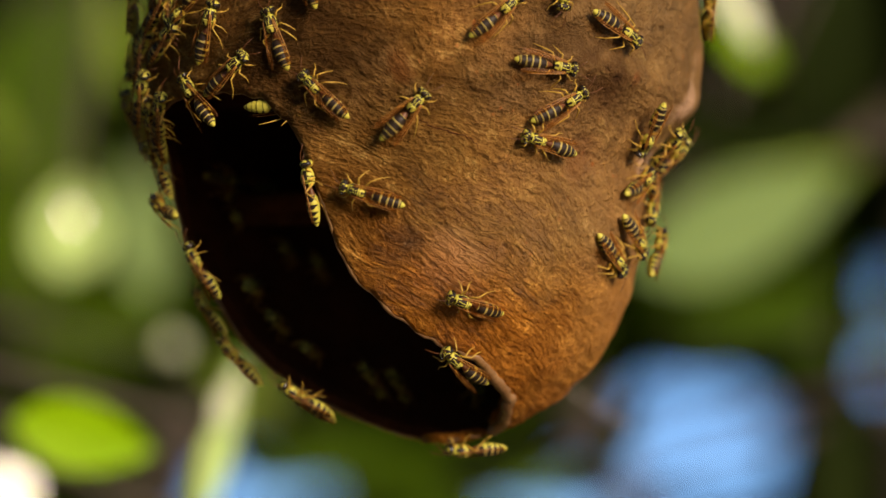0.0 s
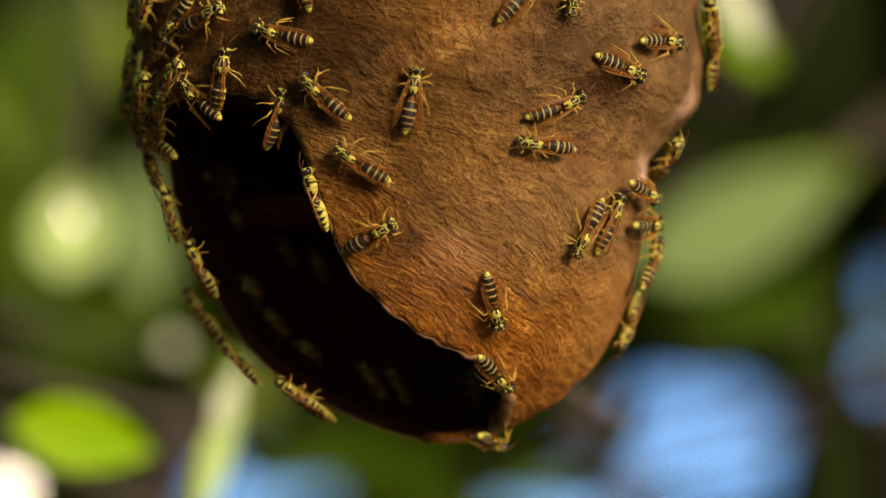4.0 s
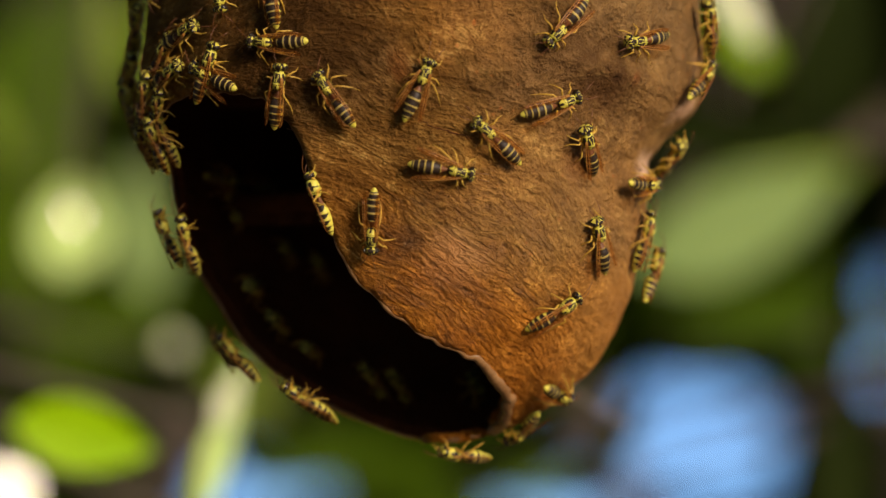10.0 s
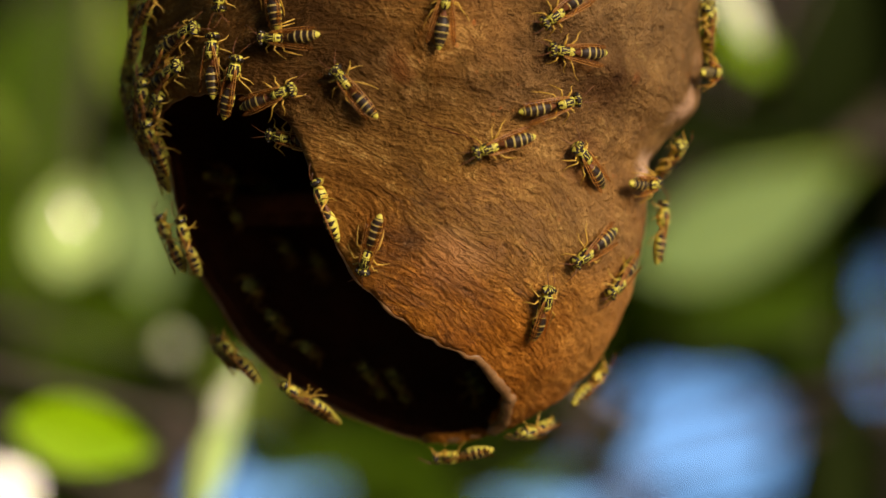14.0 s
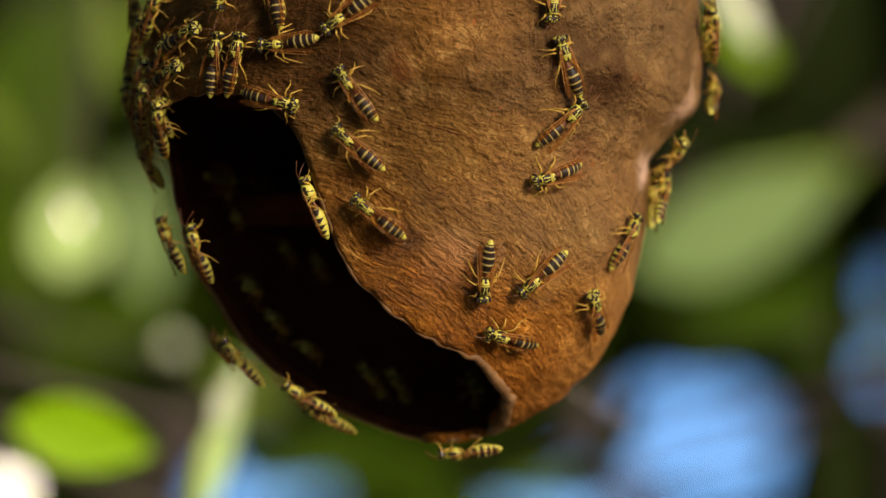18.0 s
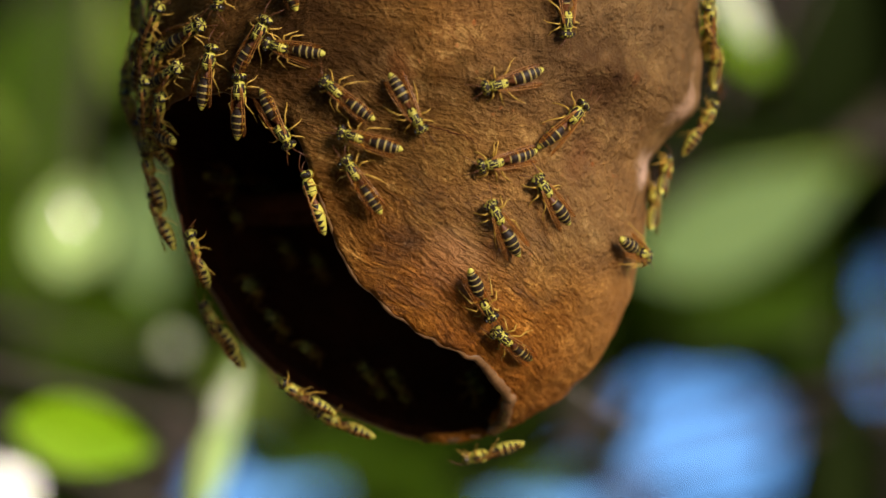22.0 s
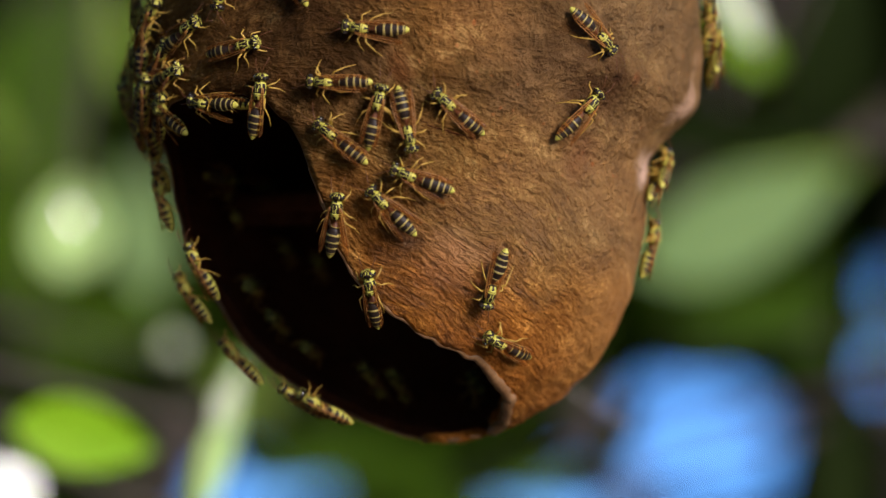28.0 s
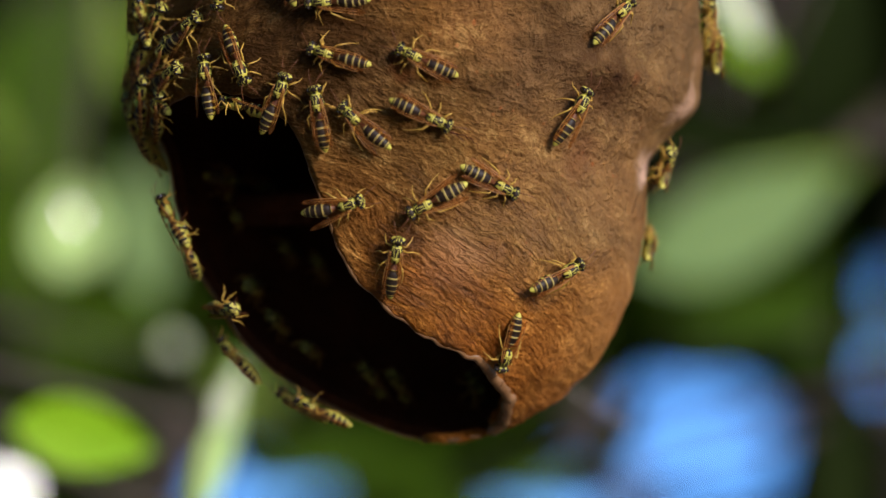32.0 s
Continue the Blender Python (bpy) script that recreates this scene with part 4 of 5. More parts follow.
    single_leaf(60, -12, 3.2, 46, 12, -82, LEAF_MID, mid, far)
    single_leaf(10, -41, 3.2, 40, 8, -85, LEAF_MID, mid, far)
    # near leaves darkened in colour, as if they stood in shade
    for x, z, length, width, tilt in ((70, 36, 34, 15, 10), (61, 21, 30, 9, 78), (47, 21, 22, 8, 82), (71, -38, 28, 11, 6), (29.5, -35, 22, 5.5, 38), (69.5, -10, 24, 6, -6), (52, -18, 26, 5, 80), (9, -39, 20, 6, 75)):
        single_leaf(x, z, 1.3, length, width, tilt, LEAF_SHADE, "green leaf with shade put into its colour", (0.8, 1.0, 2.0))
    single_leaf(-20, -38, 3.2, 34, 8, 80, LEAF_MID, mid, far)


leaves()

ground = new("ground", mesh_of("ground", [(-60, -60, 0), (60, -60, 0), (60, 60, 0), (-60, 60, 0)], [(0, 1, 2, 3)], False))
ground.data.materials.append(SOIL)
tagged(ground, "dry brown ground with leaf litter below the trees", "ground", kind="structure")


# ---- what moves ----
def trail(rows):
    """Rows of time, angle round the nest, height on it, turn, and where it is so, lift off it and lean, as poses."""
    out = []
    for t, a, z, turn, *rest in rows:
        lift, lean = (rest + [0, 0])[:2]
        out.append((t, seat(a, z, turn, lift) @ pose(0, 0, 0, lean)))
    return out


def flight(rows):
    """Rows of time and place before the nest in millimetres, the wasp heading along its way, its back to the sky."""
    out = []
    for k, (t, x, y, z) in enumerate(rows):
        a, b = rows[max(k - 1, 0)], rows[min(k + 1, len(rows) - 1)]
        fwd = Vector((b[1] - a[1], b[2] - a[2], b[3] - a[3])).normalized()
        up = Vector((0.1, -0.6, 0.8))
        left = up.cross(fwd).normalized()
        m = Matrix((fwd, left, fwd.cross(left))).transposed().to_4x4()
        m.translation = Vector((x, y, z)) * MM
        out.append((t, NEST @ m))
    return out


def stride(w, rows, seed):
    """Walk a wasp along its trail, its legs stepping as far as it moves."""
    walk(w, rows)
    rng = random.Random(seed)
    legs = [ob for ob in w.children if ob.name.startswith("leg")]
    for k, leg in enumerate(legs):
        rest, phase = Vector([rng.uniform(-9, 9), rng.uniform(-9, 9), rng.uniform(-16, 16)]), math.pi * (k % 2) + rng.uniform(-0.4, 0.4)
        gone, last, keys = 0.0, rows[0][1].translation, []
        for t, m in rows:
            gone += (m.translation - last).length
            last = m.translation
            swing = 15 * math.sin(phase + gone * 900)
            keys.append((t, pose(*leg.location, rest.x, rest.y, rest.z + swing)))
        walk(leg, keys)


def motions():
    stride(wasps[0], trail([(0, 91.8, 22.9, 43), (1, 91.9, 22.8, 35), (2, 91.9, 23, 34), (3, 91.8, 24.2, 9), (6, 89.5, 27.4, 14), (8, 89.5, 27.3, 14), (9, 89.6, 27, 22), (10, 89.6, 27.3, 23), (11, 88.3, 30.8, 15), (12, 86.4, 35, 16), (13, 85.2, 39, 15), (14, 85.2, 39.6, 7), (14.5, 84.4, 41.5, 8), (15.33, 83.4, 46.1, 8), (16.17, 82.4, 50.7, 8), (17, 81.3, 55.3, 9), (32, 81.3, 57.1, 9)]), 0)
    stride(wasps[1], trail([(0, 108.9, 26.2, 315), (1, 109, 26.3, 314), (2, 108.7, 26.1, 315), (3, 108.6, 25.9, 312), (6, 109, 25.6, 316), (7, 108.9, 25.3, 317), (8, 108.7, 24.7, 317), (9, 107.5, 25.2, 320), (10, 106.6, 25.7, 327), (11, 106.3, 26.3, 324), (12, 103.6, 26.4, 323), (13, 103.3, 26.5, 326), (14, 102.9, 26.7, 321), (17, 102.5, 26.5, 323), (18, 102.5, 26.5, 325), (19, 103.5, 25.9, 311), (20, 104.6, 25, 309), (21, 105.1, 25, 306), (22, 104.5, 25.4, 310), (23, 103.3, 26.5, 294), (24, 104.5, 26.3, 279), (25, 104.3, 26.1, 273), (28, 106.2, 27.5, 273), (29, 107.2, 28.4, 285), (30, 106.7, 29.6, 300), (31, 107.6, 31, 309), (32, 106.3, 32, 288)]), 1)
    stride(wasps[2], trail([(0, 111.4, 10.8, 353, 0.3, -72), (1, 111.2, 10.4, 349, 0.3, -72), (2, 110.5, 10.8, 341, 0.3, -72), (3, 110.5, 10.4, 341, 0.3, -72), (6, 111.2, 9.6, 351, 0.3, -72), (7, 110.8, 9.4, 350, 0.3, -72), (8, 110.9, 9, 352, 0.3, -72), (9, 110.9, 8.8, 350, 0.3, -72), (10, 109.9, 9.4, 342, 0.3, -72), (11, 110.5, 8.9, 347, 0.3, -72), (12, 110.3, 8.9, 348, 0.3, -72), (13, 109.5, 8.7, 347, 0.3, -72), (14, 108.5, 8.2, 343, 0.3, -72), (17, 110.2, 5.9, 337, 0.3, -72), (18, 111.2, 8.7, 341, 0.3, -72), (19, 111.3, 10.3, 349, 0.3, -72), (20, 111.3, 10, 345, 0.3, -72), (21, 111.3, 9.9, 345, 0.3, -72), (22, 111.0, 9.4, 346, 0.3, -72), (23, 110.8, 9.1, 345, 0.3, -72), (24, 110.7, 8.4, 347, 0.3, -72), (25, 110.7, 8.2, 345, 0.3, -72), (28, 107.8, 5.5, 368), (29, 106.6, 4.7, 384), (30, 105.6, 4.5, 392), (31, 105.4, 6.9, 387), (32, 106.7, 7.3, 435)]), 2)
    stride(wasps[3], trail([(0, 101.2, 9.5, 287), (1, 101.3, 10.2, 294), (2, 100.2, 11.2, 302), (3, 101.3, 12.5, 318), (4.25, 103.5, 15.8, 295), (5.5, 105.7, 19.1, 273), (6, 103.7, 18.6, 266), (7, 101.6, 16.4, 234), (8, 101.4, 12.8, 203), (9, 100.4, 8, 187), (10, 100.1, 3.8, 184), (11, 100.4, 0.5, 195), (12, 102.2, 1.4, 206), (13, 101.6, 0.7, 210), (14, 101.2, 0.2, 199), (14.5, 100.6, 0.7, 192), (15.5, 99, 2.2, 236), (16.5, 97.4, 3.6, 281), (17, 97.5, 4.3, 293), (18, 99.7, 6.4, 309), (19, 101.3, 9.3, 315), (20, 101.4, 10.6, 323), (21, 102.4, 11.5, 316), (22, 102.4, 11.8, 327), (23, 104.3, 13.8, 329), (24, 105.1, 15.6, 326), (25, 105, 16.8, 319), (28, 106.7, 18.7, 309), (29, 109.3, 16.5, 324), (30, 108.2, 21.4, 329), (31, 109.7, 23, 345), (32, 109.2, 22.9, 351)]), 3)
    stride(wasps[4], trail([(0, 77.4, -8.3, 291), (1, 79.5, -7.5, 280), (2, 80.2, -7.8, 270), (3, 76.3, -8.7, 197), (4.5, 68.2, -9.3, 146), (6, 60.2, -9.8, 95), (7, 55.6, -9.3, 91), (8, 52.8, -11, 119), (9, 50.4, -10.8, 91), (10, 51.5, -9.6, 49), (11, 52.5, -7.6, -18), (12, 55.1, -7.7, -33), (13, 56.1, -9, -15), (14, 56.9, -9.3, -4), (15.25, 58.4, -10.3, -43), (16.5, 59.9, -11.3, -82), (17, 64.9, -12, -90), (18, 66, -14.2, -74), (19, 64.6, -14.9, -63), (20, 64.7, -14.7, -57), (21, 64.6, -15, -58), (22, 65.1, -14.9, -54), (23, 66.2, -14.7, -49), (24, 67, -14.4, -44), (25, 67.1, -14.2, -41), (28, 66.7, -15.3, -63), (29, 70.8, -15.8, -75), (30, 67.2, -16.2, -105), (31, 65.1, -16.2, -139), (32, 65.3, -16.1, -174)]), 4)
    stride(wasps[5], trail([(0, 79.2, -18.4, 314), (0.5, 78.2, -19.3, 241), (1, 77.2, -20.2, 167), (2, 73.5, -19.5, 153), (3, 69.3, -20.8, 148), (6, 59.4, -19.3, 117), (7, 52.1, -19.7, 127), (8, 48.3, -21.1, 132), (9, 43.9, -22.4, 126), (10, 33.9, -24, 110), (11, 24.7, -25.8, 118), (12, 20.5, -25.6, 104), (13, 5.1, -25.3, 68), (14, 0.9, -22.2, 42), (15.25, 12.8, -20.5, 8), (16.5, 24.7, -18.7, -27), (17, 28.1, -14.9, -24), (17.5, 33.4, -12.2, -32), (18, 38.6, -9.6, -40), (19, 43.4, -4.1, -28), (20, 48.2, 1.2, -39), (21, 54.9, 5.4, -44), (22, 58.9, 9.1, -41), (23, 66.4, 10.2, -61), (24, 70.9, 10.6, -70), (25, 78.6, 11.4, -71), (26.5, 84.7, 11.6, -69), (28, 90.8, 11.9, -67), (29, 92.8, 13.8, -55), (30, 96.3, 16.4, -40), (31, 99.8, 18.5, -47), (32, 101.6, 21, -46)]), 5)
    stride(wasps[6], trail([(0, 31.7, 20.4, 166), (1, 30, 15.1, 233), (1.5, 35.5, 14.2, 240), (2, 41, 13.2, 247), (2.5, 44.8, 10.6, 241), (3, 48.5, 8, 236), (4.25, 47, 1.5, 195), (5.5, 45.6, -5.1, 154), (6, 43.3, -7.6, 148), (7, 36.8, -6.2, 94), (8, 36.1, -4.1, 60), (9, 39.7, -3, 8), (10, 42.1, 1.9, -29), (11, 45.8, 2.5, -67), (12, 46.1, 0.5, -118), (13, 46.6, -0.1, -130), (14, 45.1, 0.1, -124), (16.5, 54.4, -1.7, -129), (17, 56.3, -2.2, -119), (18, 60.4, -4.3, -134), (19, 59.5, -2.7, -105), (20, 65, -0.5, -71), (21, 71.4, 3.3, -61), (22, 70.9, 4.7, -34), (23, 75.6, 4.4, -70), (24, 83.5, 5.8, -75), (25, 91, 4.8, -100), (28, 96.7, 7.4, -44), (29, 94.5, 7.2, -35), (30, 91.5, 6.6, -62), (31, 90.6, 7.5, -83), (32, 87.4, 8, -118)]), 6)
    stride(wasps[7], trail([(0, 34.7, -1.3, 129), (1, 35.2, -1.2, 127), (2, 36.5, 0.8, 86), (3, 37.5, 3.4, 57), (5.5, 37.7, 9, -14), (6, 39.4, 10.5, -11), (7, 42.2, 13.6, -29), (8, 44.7, 14.9, -34), (9, 49.1, 17.3, -39), (10, 49.3, 17.8, -34), (11, 47.5, 17.9, -23), (12, 45.2, 15.3, -32), (13, 45.7, 15.2, -34), (14, 47.7, 14.7, -49), (16.5, 53.6, 13.6, -106), (17, 54.9, 12.9, -110), (18, 58, 12.3, -105), (19, 61.5, 12.6, -82), (20, 64.5, 11.8, -96), (21, 67.4, 11.9, -108), (22, 71, 14.7, -103), (23, 74, 17.2, -90), (24, 76.7, 17.5, -93), (25, 76.9, 19.1, -73), (28, 83.4, 23.2, -49), (29, 83.6, 24.8, -42), (30, 84.9, 27.7, -53), (31, 86.6, 29.6, -51), (32, 89.7, 31.3, -64)]), 7)
    stride(wasps[8], trail([(0, 62, 18.3, 283), (1, 61.2, 18, 282), (2, 61, 17.7, 268), (3, 60.9, 17.7, 268), (5.5, 68.7, 18.2, 280), (6, 70.6, 17.8, 279), (7, 73.3, 17.8, 277), (8, 75.5, 17.6, 283), (9, 76, 18, 287), (10, 74.2, 18.9, 308), (11, 74.8, 19.4, 312), (12, 73.4, 19, 305), (13, 72.8, 19.1, 297), (14, 72.8, 17.4, 251), (15.25, 70.9, 12.7, 214), (16.5, 69.1, 7.9, 178), (16.75, 70.2, 4.1, 178), (17, 71.3, 0.3, 178), (18, 74.2, -4.3, 178), (19, 73.9, -5.9, 157), (20, 73.2, -7.3, 154), (21, 74, -7.5, 152), (22, 74.2, -7.8, 148), (23, 74.4, -7.4, 150), (24, 74.1, -6.8, 151), (25, 73.9, -6.6, 153), (28, 72.2, -5.4, 189), (29, 76.9, -7.2, 225), (30, 72.4, -6.3, 158), (31, 64.4, -6.6, 91), (31.5, 58.8, -5.2, 75), (32, 53.2, -3.7, 60)]), 8)
    stride(wasps[9], trail([(0, 60.5, 24.3, 58), (1, 60.4, 24.3, 57), (2, 60.6, 24.3, 59), (3, 61, 23.9, 66), (6, 61.4, 24.2, 67), (8, 62.1, 24.2, 73), (9, 62.3, 24.3, 66), (10, 62.2, 24.1, 69), (13, 62.5, 23.9, 68), (14, 62.4, 24, 74), (17, 60.9, 22.2, 56), (18, 59, 22, 40), (19, 57.9, 21, 42), (20, 58.8, 21.6, 30), (21, 58.1, 21.4, 40), (22, 58.5, 21.8, 39), (23, 58.5, 21.5, 39), (24, 57.2, 21.5, 44), (25, 55.9, 22.3, 40), (28, 55.9, 23.4, 37), (29, 55.6, 23.2, 36), (30, 56.4, 23.4, 28), (31, 57.4, 23.4, 21), (32, 57.7, 23.3, 24)]), 9)
    stride(wasps[10], trail([(0, 63.9, 30.5, 99), (1, 60.3, 31.1, 90), (2, 57, 31.8, 87), (3, 52.3, 30.9, 108), (4.5, 43.8, 30.2, 107), (6, 35.2, 29.4, 106), (7, 31.5, 25.3, 138), (8, 29.4, 25, 93, 0.7), (9, 25.9, 25.7, 79, 1.4), (10, 19.8, 30, 55, 1.4), (11, 17, 30.7, 40, 1.4), (12, 17.1, 30.7, 62, 1.4), (13, 14.7, 31.3, 77, 1.4), (14, 13.1, 31.1, 87, 1.4), (15.5, 6.5, 29.5, 69, 1.4), (17, -0.1, 28, 52, 1.4), (18, -0.7, 27.9, 57, 1.4), (19, -0.4, 26.7, 42, 1.4), (21, -1.2, 30.6, 44, 1.4), (24, -0.8, 35.5, 50, 1.4), (32, 0.4, 35.5, 50, 1.4)]), 10)
    stride(wasps[11], trail([(0, 48, 36.7, 122), (1, 45.6, 37.3, 92), (2, 42.4, 35.6, 102), (3, 39.4, 35.5, 91), (4.25, 33.5, 35.2, 94), (5.5, 27.7, 34.9, 96), (6, 27.4, 35.9, 105), (7, 31.2, 34.9, 138), (8, 30.2, 35.1, 168), (9, 38.3, 33.4, 218), (10, 42.2, 35.1, 264), (10.5, 47.6, 34.1, 260), (11, 53, 33.2, 257), (12, 57, 32.1, 239), (13, 59.4, 31.6, 236), (14, 60, 32.7, 275), (16.5, 61.6, 32.8, 325), (17, 61.5, 32.8, 329), (18, 61.3, 31.4, 339), (19, 61.7, 29.7, 326), (20, 63.2, 29.4, 296), (21, 68.5, 29, 270), (22, 73.3, 27.5, 256), (23, 75.9, 26.1, 244), (24, 79, 26.8, 267), (25, 84.7, 29.5, 293), (26, 89.6, 31.7, 288), (27, 94.6, 34, 282), (28, 99.6, 36.2, 277), (29, 100.5, 38.5, 292), (30, 102.3, 42.4, 314), (31, 104.1, 40.5, 274), (32, 107, 40.7, 272)]), 11)
    stride(wasps[12], trail([(0, 106.6, 46.7, 271), (14, 106.6, 46.5, 273), (16.5, 104.9, 40.6, 271), (17, 104.4, 40.4, 268), (18, 104.3, 38.3, 236), (19, 102.8, 35.9, 212), (20, 98.7, 34, 182), (21, 95.7, 27.9, 175), (22, 91.5, 23, 152), (23, 89.3, 23.1, 125), (24, 90.8, 22.2, 161), (25, 91.7, 20, 159), (28, 92.2, 20.2, 169), (28.5, 91.2, 20.4, 131), (29, 90.2, 20.7, 93), (30, 82.8, 16.8, 109), (31, 77.4, 13.4, 123), (32, 72.2, 11, 117)]), 12)
    stride(wasps[13], trail([(0, 109.5, 21, 296, -6), (10, 111.3, 17.8, 294, -5.5), (11, 116, 17.5, 291, -4.5), (14, 119.6, 18.1, 281, -4), (14.5, 118.1, 17.9, 284, -3.5), (15.3, 113.9, 18.5, 337, -1), (15.9, 108.1, 17.5, 324, -0.5), (16.5, 102.2, 16.4, 311), (17, 103.1, 17.3, 314), (18, 103.3, 17.6, 313), (19, 104.6, 18.4, 314), (20, 104.1, 18.9, 284), (21, 102.4, 18.8, 277), (22, 101.2, 18.3, 288), (23, 98.1, 18.5, 324), (24, 98.8, 18.1, 321), (25, 99.4, 18.3, 318), (28, 98, 23, 375), (29, 97.6, 23.1, 408), (30, 96.3, 24.6, 441), (31, 91.1, 22.8, 465), (32, 88.2, 21.9, 476)]), 13)
    stride(wasps[14], trail([(0, 93.6, -2.4, 294, -6), (23, 93.7, -3.4, 295, -6), (24.5, 100, -5.7, 287, -5), (25, 105.7, -5.8, 276, -3.5), (26.3, 103.9, -5.2, 335, -0.8), (28, 101.6, -6.6, 358), (29, 97.7, -4.6, 378), (30, 97.3, -1.3, 361), (31, 98, -1.2, 356), (32, 95.4, -1.4, 371)]), 14)
    stride(wasps[15], trail([(0, 99.5, -0.2, 286, -6), (1, 101, -0.2, 286, -6), (2, 110.1, 1.4, 295, -3.5), (2.25, 110, 1.2, 231, -2.2), (2.5, 110, 1.1, 167, -1), (3, 105.7, 3, 139), (3.5, 102.8, 3, 100), (4, 99.8, 3, 62), (4.75, 96.6, 7.3, 53), (5.5, 93.3, 11.7, 45), (6, 90, 15, 46), (7, 86, 16.6, 56), (8, 87.5, 16.3, 45), (9, 88.1, 16, 46), (10, 83.1, 13.2, 101), (11, 83.2, 11.4, 112)]) + flight([(11.1, 7.8, -58, 0.2), (11.2, 23.2, -60, -4.5), (11.3, 38, -58, -8.6), (11.4, 60, -40, -14), (11.6, 130, 10, -10), (12, 250, 150, 90), (13, 330, 330, 255), (13.5, 345, 345, 259), (32, 350, 352, 260)]), 15)
    stride(wasps[16], trail([(0, 118.5, 24.2, 88, 0.4, 172), (1, 118.3, 24.3, 92, 0.4, 170), (2, 118.6, 24.2, 86, 0.4, 172), (3, 118.4, 24.2, 90, 0.4, 170), (3.5, 119.5, 23.6, 60, -0.5, 120), (4, 121, 23.2, 20, -1.5, 62), (4.5, 122, 23.2, -20, -1.5, 20), (5.5, 121.8, 21.6, 318, -0.8), (6, 121.9, 21.9, 311), (7, 120, 21.4, 333), (8, 119.4, 24.9, 347), (9, 117.7, 26.4, 364), (10, 117.1, 26.6, 369), (11, 117.6, 25.9, 390), (12, 116.6, 26.3, 410), (13, 117, 25.9, 423), (14, 118.3, 25.5, 433), (17, 115.8, 25.4, 436), (18, 118.1, 24.7, 463), (19, 116.9, 26, 517), (20, 119.2, 25.8, 578), (21, 119.1, 22.3, 560), (22, 118.3, 20.7, 511), (23, 118.4, 19.5, 516, -2), (24, 118.5, 18.6, 502, -4), (25.2, 115.2, 21.2, 504, -6), (32, 115.2, 21.2, 504, -6)]), 16)
    stride(wasps[17], trail([(0, 118.5, 35.9, 343), (1, 119.9, 35.8, 309), (2, 121, 37.3, 314), (3, 118.7, 36.7, 293), (6, 117.4, 34.2, 286), (8, 117.6, 33.8, 288), (9, 117.9, 33.8, 285), (10, 118.9, 34.2, 275), (11, 118.7, 34.3, 274), (12, 117.7, 34.5, 280), (13, 117.2, 34.6, 276), (14, 116.6, 34.9, 272), (17, 116.8, 34.3, 271), (18, 116.6, 33.9, 268), (19, 116, 33.8, 275), (20, 116, 33.9, 276), (21, 115.9, 33.9, 279), (22, 115.4, 33.1, 284), (23, 115.9, 32.9, 263), (24, 113.4, 32, 225), (25, 113.8, 29.7, 218), (26, 113.9, 26.2, 205), (26.8, 114.2, 22.5, 190, -3), (27.4, 110, 21, 180, -7), (32, 104, 24, 180, -7.5)]), 17)
    stride(wasps[18], trail([(0, 128.1, 29.8, 51), (1, 125.9, 29.7, 59), (2, 127.3, 30.2, 29), (3, 129.2, 29.5, 6), (6, 131.2, 29.2, 21), (7, 132.9, 28.6, 16), (8, 132, 29.1, 24), (9, 132.9, 29.4, 28), (10, 133.9, 30.6, 22), (11, 131.5, 29.5, 39), (12, 130.1, 30.5, 11), (13, 128.2, 28.3, 12), (14, 127.3, 28.2, 16), (17, 126.4, 28.4, -4), (18, 126.9, 31.9, 14), (19, 125.6, 34.7, 5), (20, 124.1, 35.9, 10), (21, 123.7, 34.6, 26), (22, 122.4, 34.9, 33), (23, 121.5, 36, 38), (24, 122.3, 37.1, 71), (25, 122.1, 34.7, 89), (28, 126.4, 33.6, 79), (29, 127.1, 34.1, 75), (30, 127.4, 33.8, 88), (31, 126, 32.7, 116), (32, 126.3, 31.2, 153)]), 18)
    stride(wasps[19], trail([(0, 134.8, 37.5, 18), (1, 134.1, 38.2, 20), (2, 135.2, 36.4, 18), (3, 135, 37.9, 44), (6, 137.9, 39.6, 108), (7, 135.7, 40, 124), (8, 134.1, 41.7, 139), (9, 132.7, 43.7, 166), (32, 132.1, 44.1, 188)]), 19)
    stride(wasps[20], trail([(0, 143.4, 40.2, 224), (3, 145.6, 38.1, 224), (6, 143.9, 38.6, 212), (7.5, 143.5, 37.6, 142), (9, 143, 36.5, 71), (17, 142.5, 36, 73), (22, 140.9, 36.4, 71), (25, 139.7, 36.4, 73), (28, 142.1, 36.6, 65), (32, 141.7, 37, 59)]), 20)
    stride(wasps[21], trail([(0, 112.9, 46.2, 343), (3, 112.5, 46.1, 346), (6, 118.6, 44.5, 344), (9, 119.9, 43.4, 351), (17, 118.9, 43.1, 354), (20, 118.2, 43.3, 350), (22, 116.8, 45.9, 344), (24, 114.6, 46.1, 336), (32, 118.2, 46.3, 335)]), 21)
    stride(wasps[22], trail([(0, 148.8, 40, 140), (1, 147.2, 33.7, 85), (2, 145.6, 27.4, 31), (6, 146.2, 30.4, 69), (9, 146.5, 29.6, 68), (17, 146.8, 29.5, 68), (28, 146.8, 29.2, 71), (32, 146.8, 29.2, 68)]), 22)
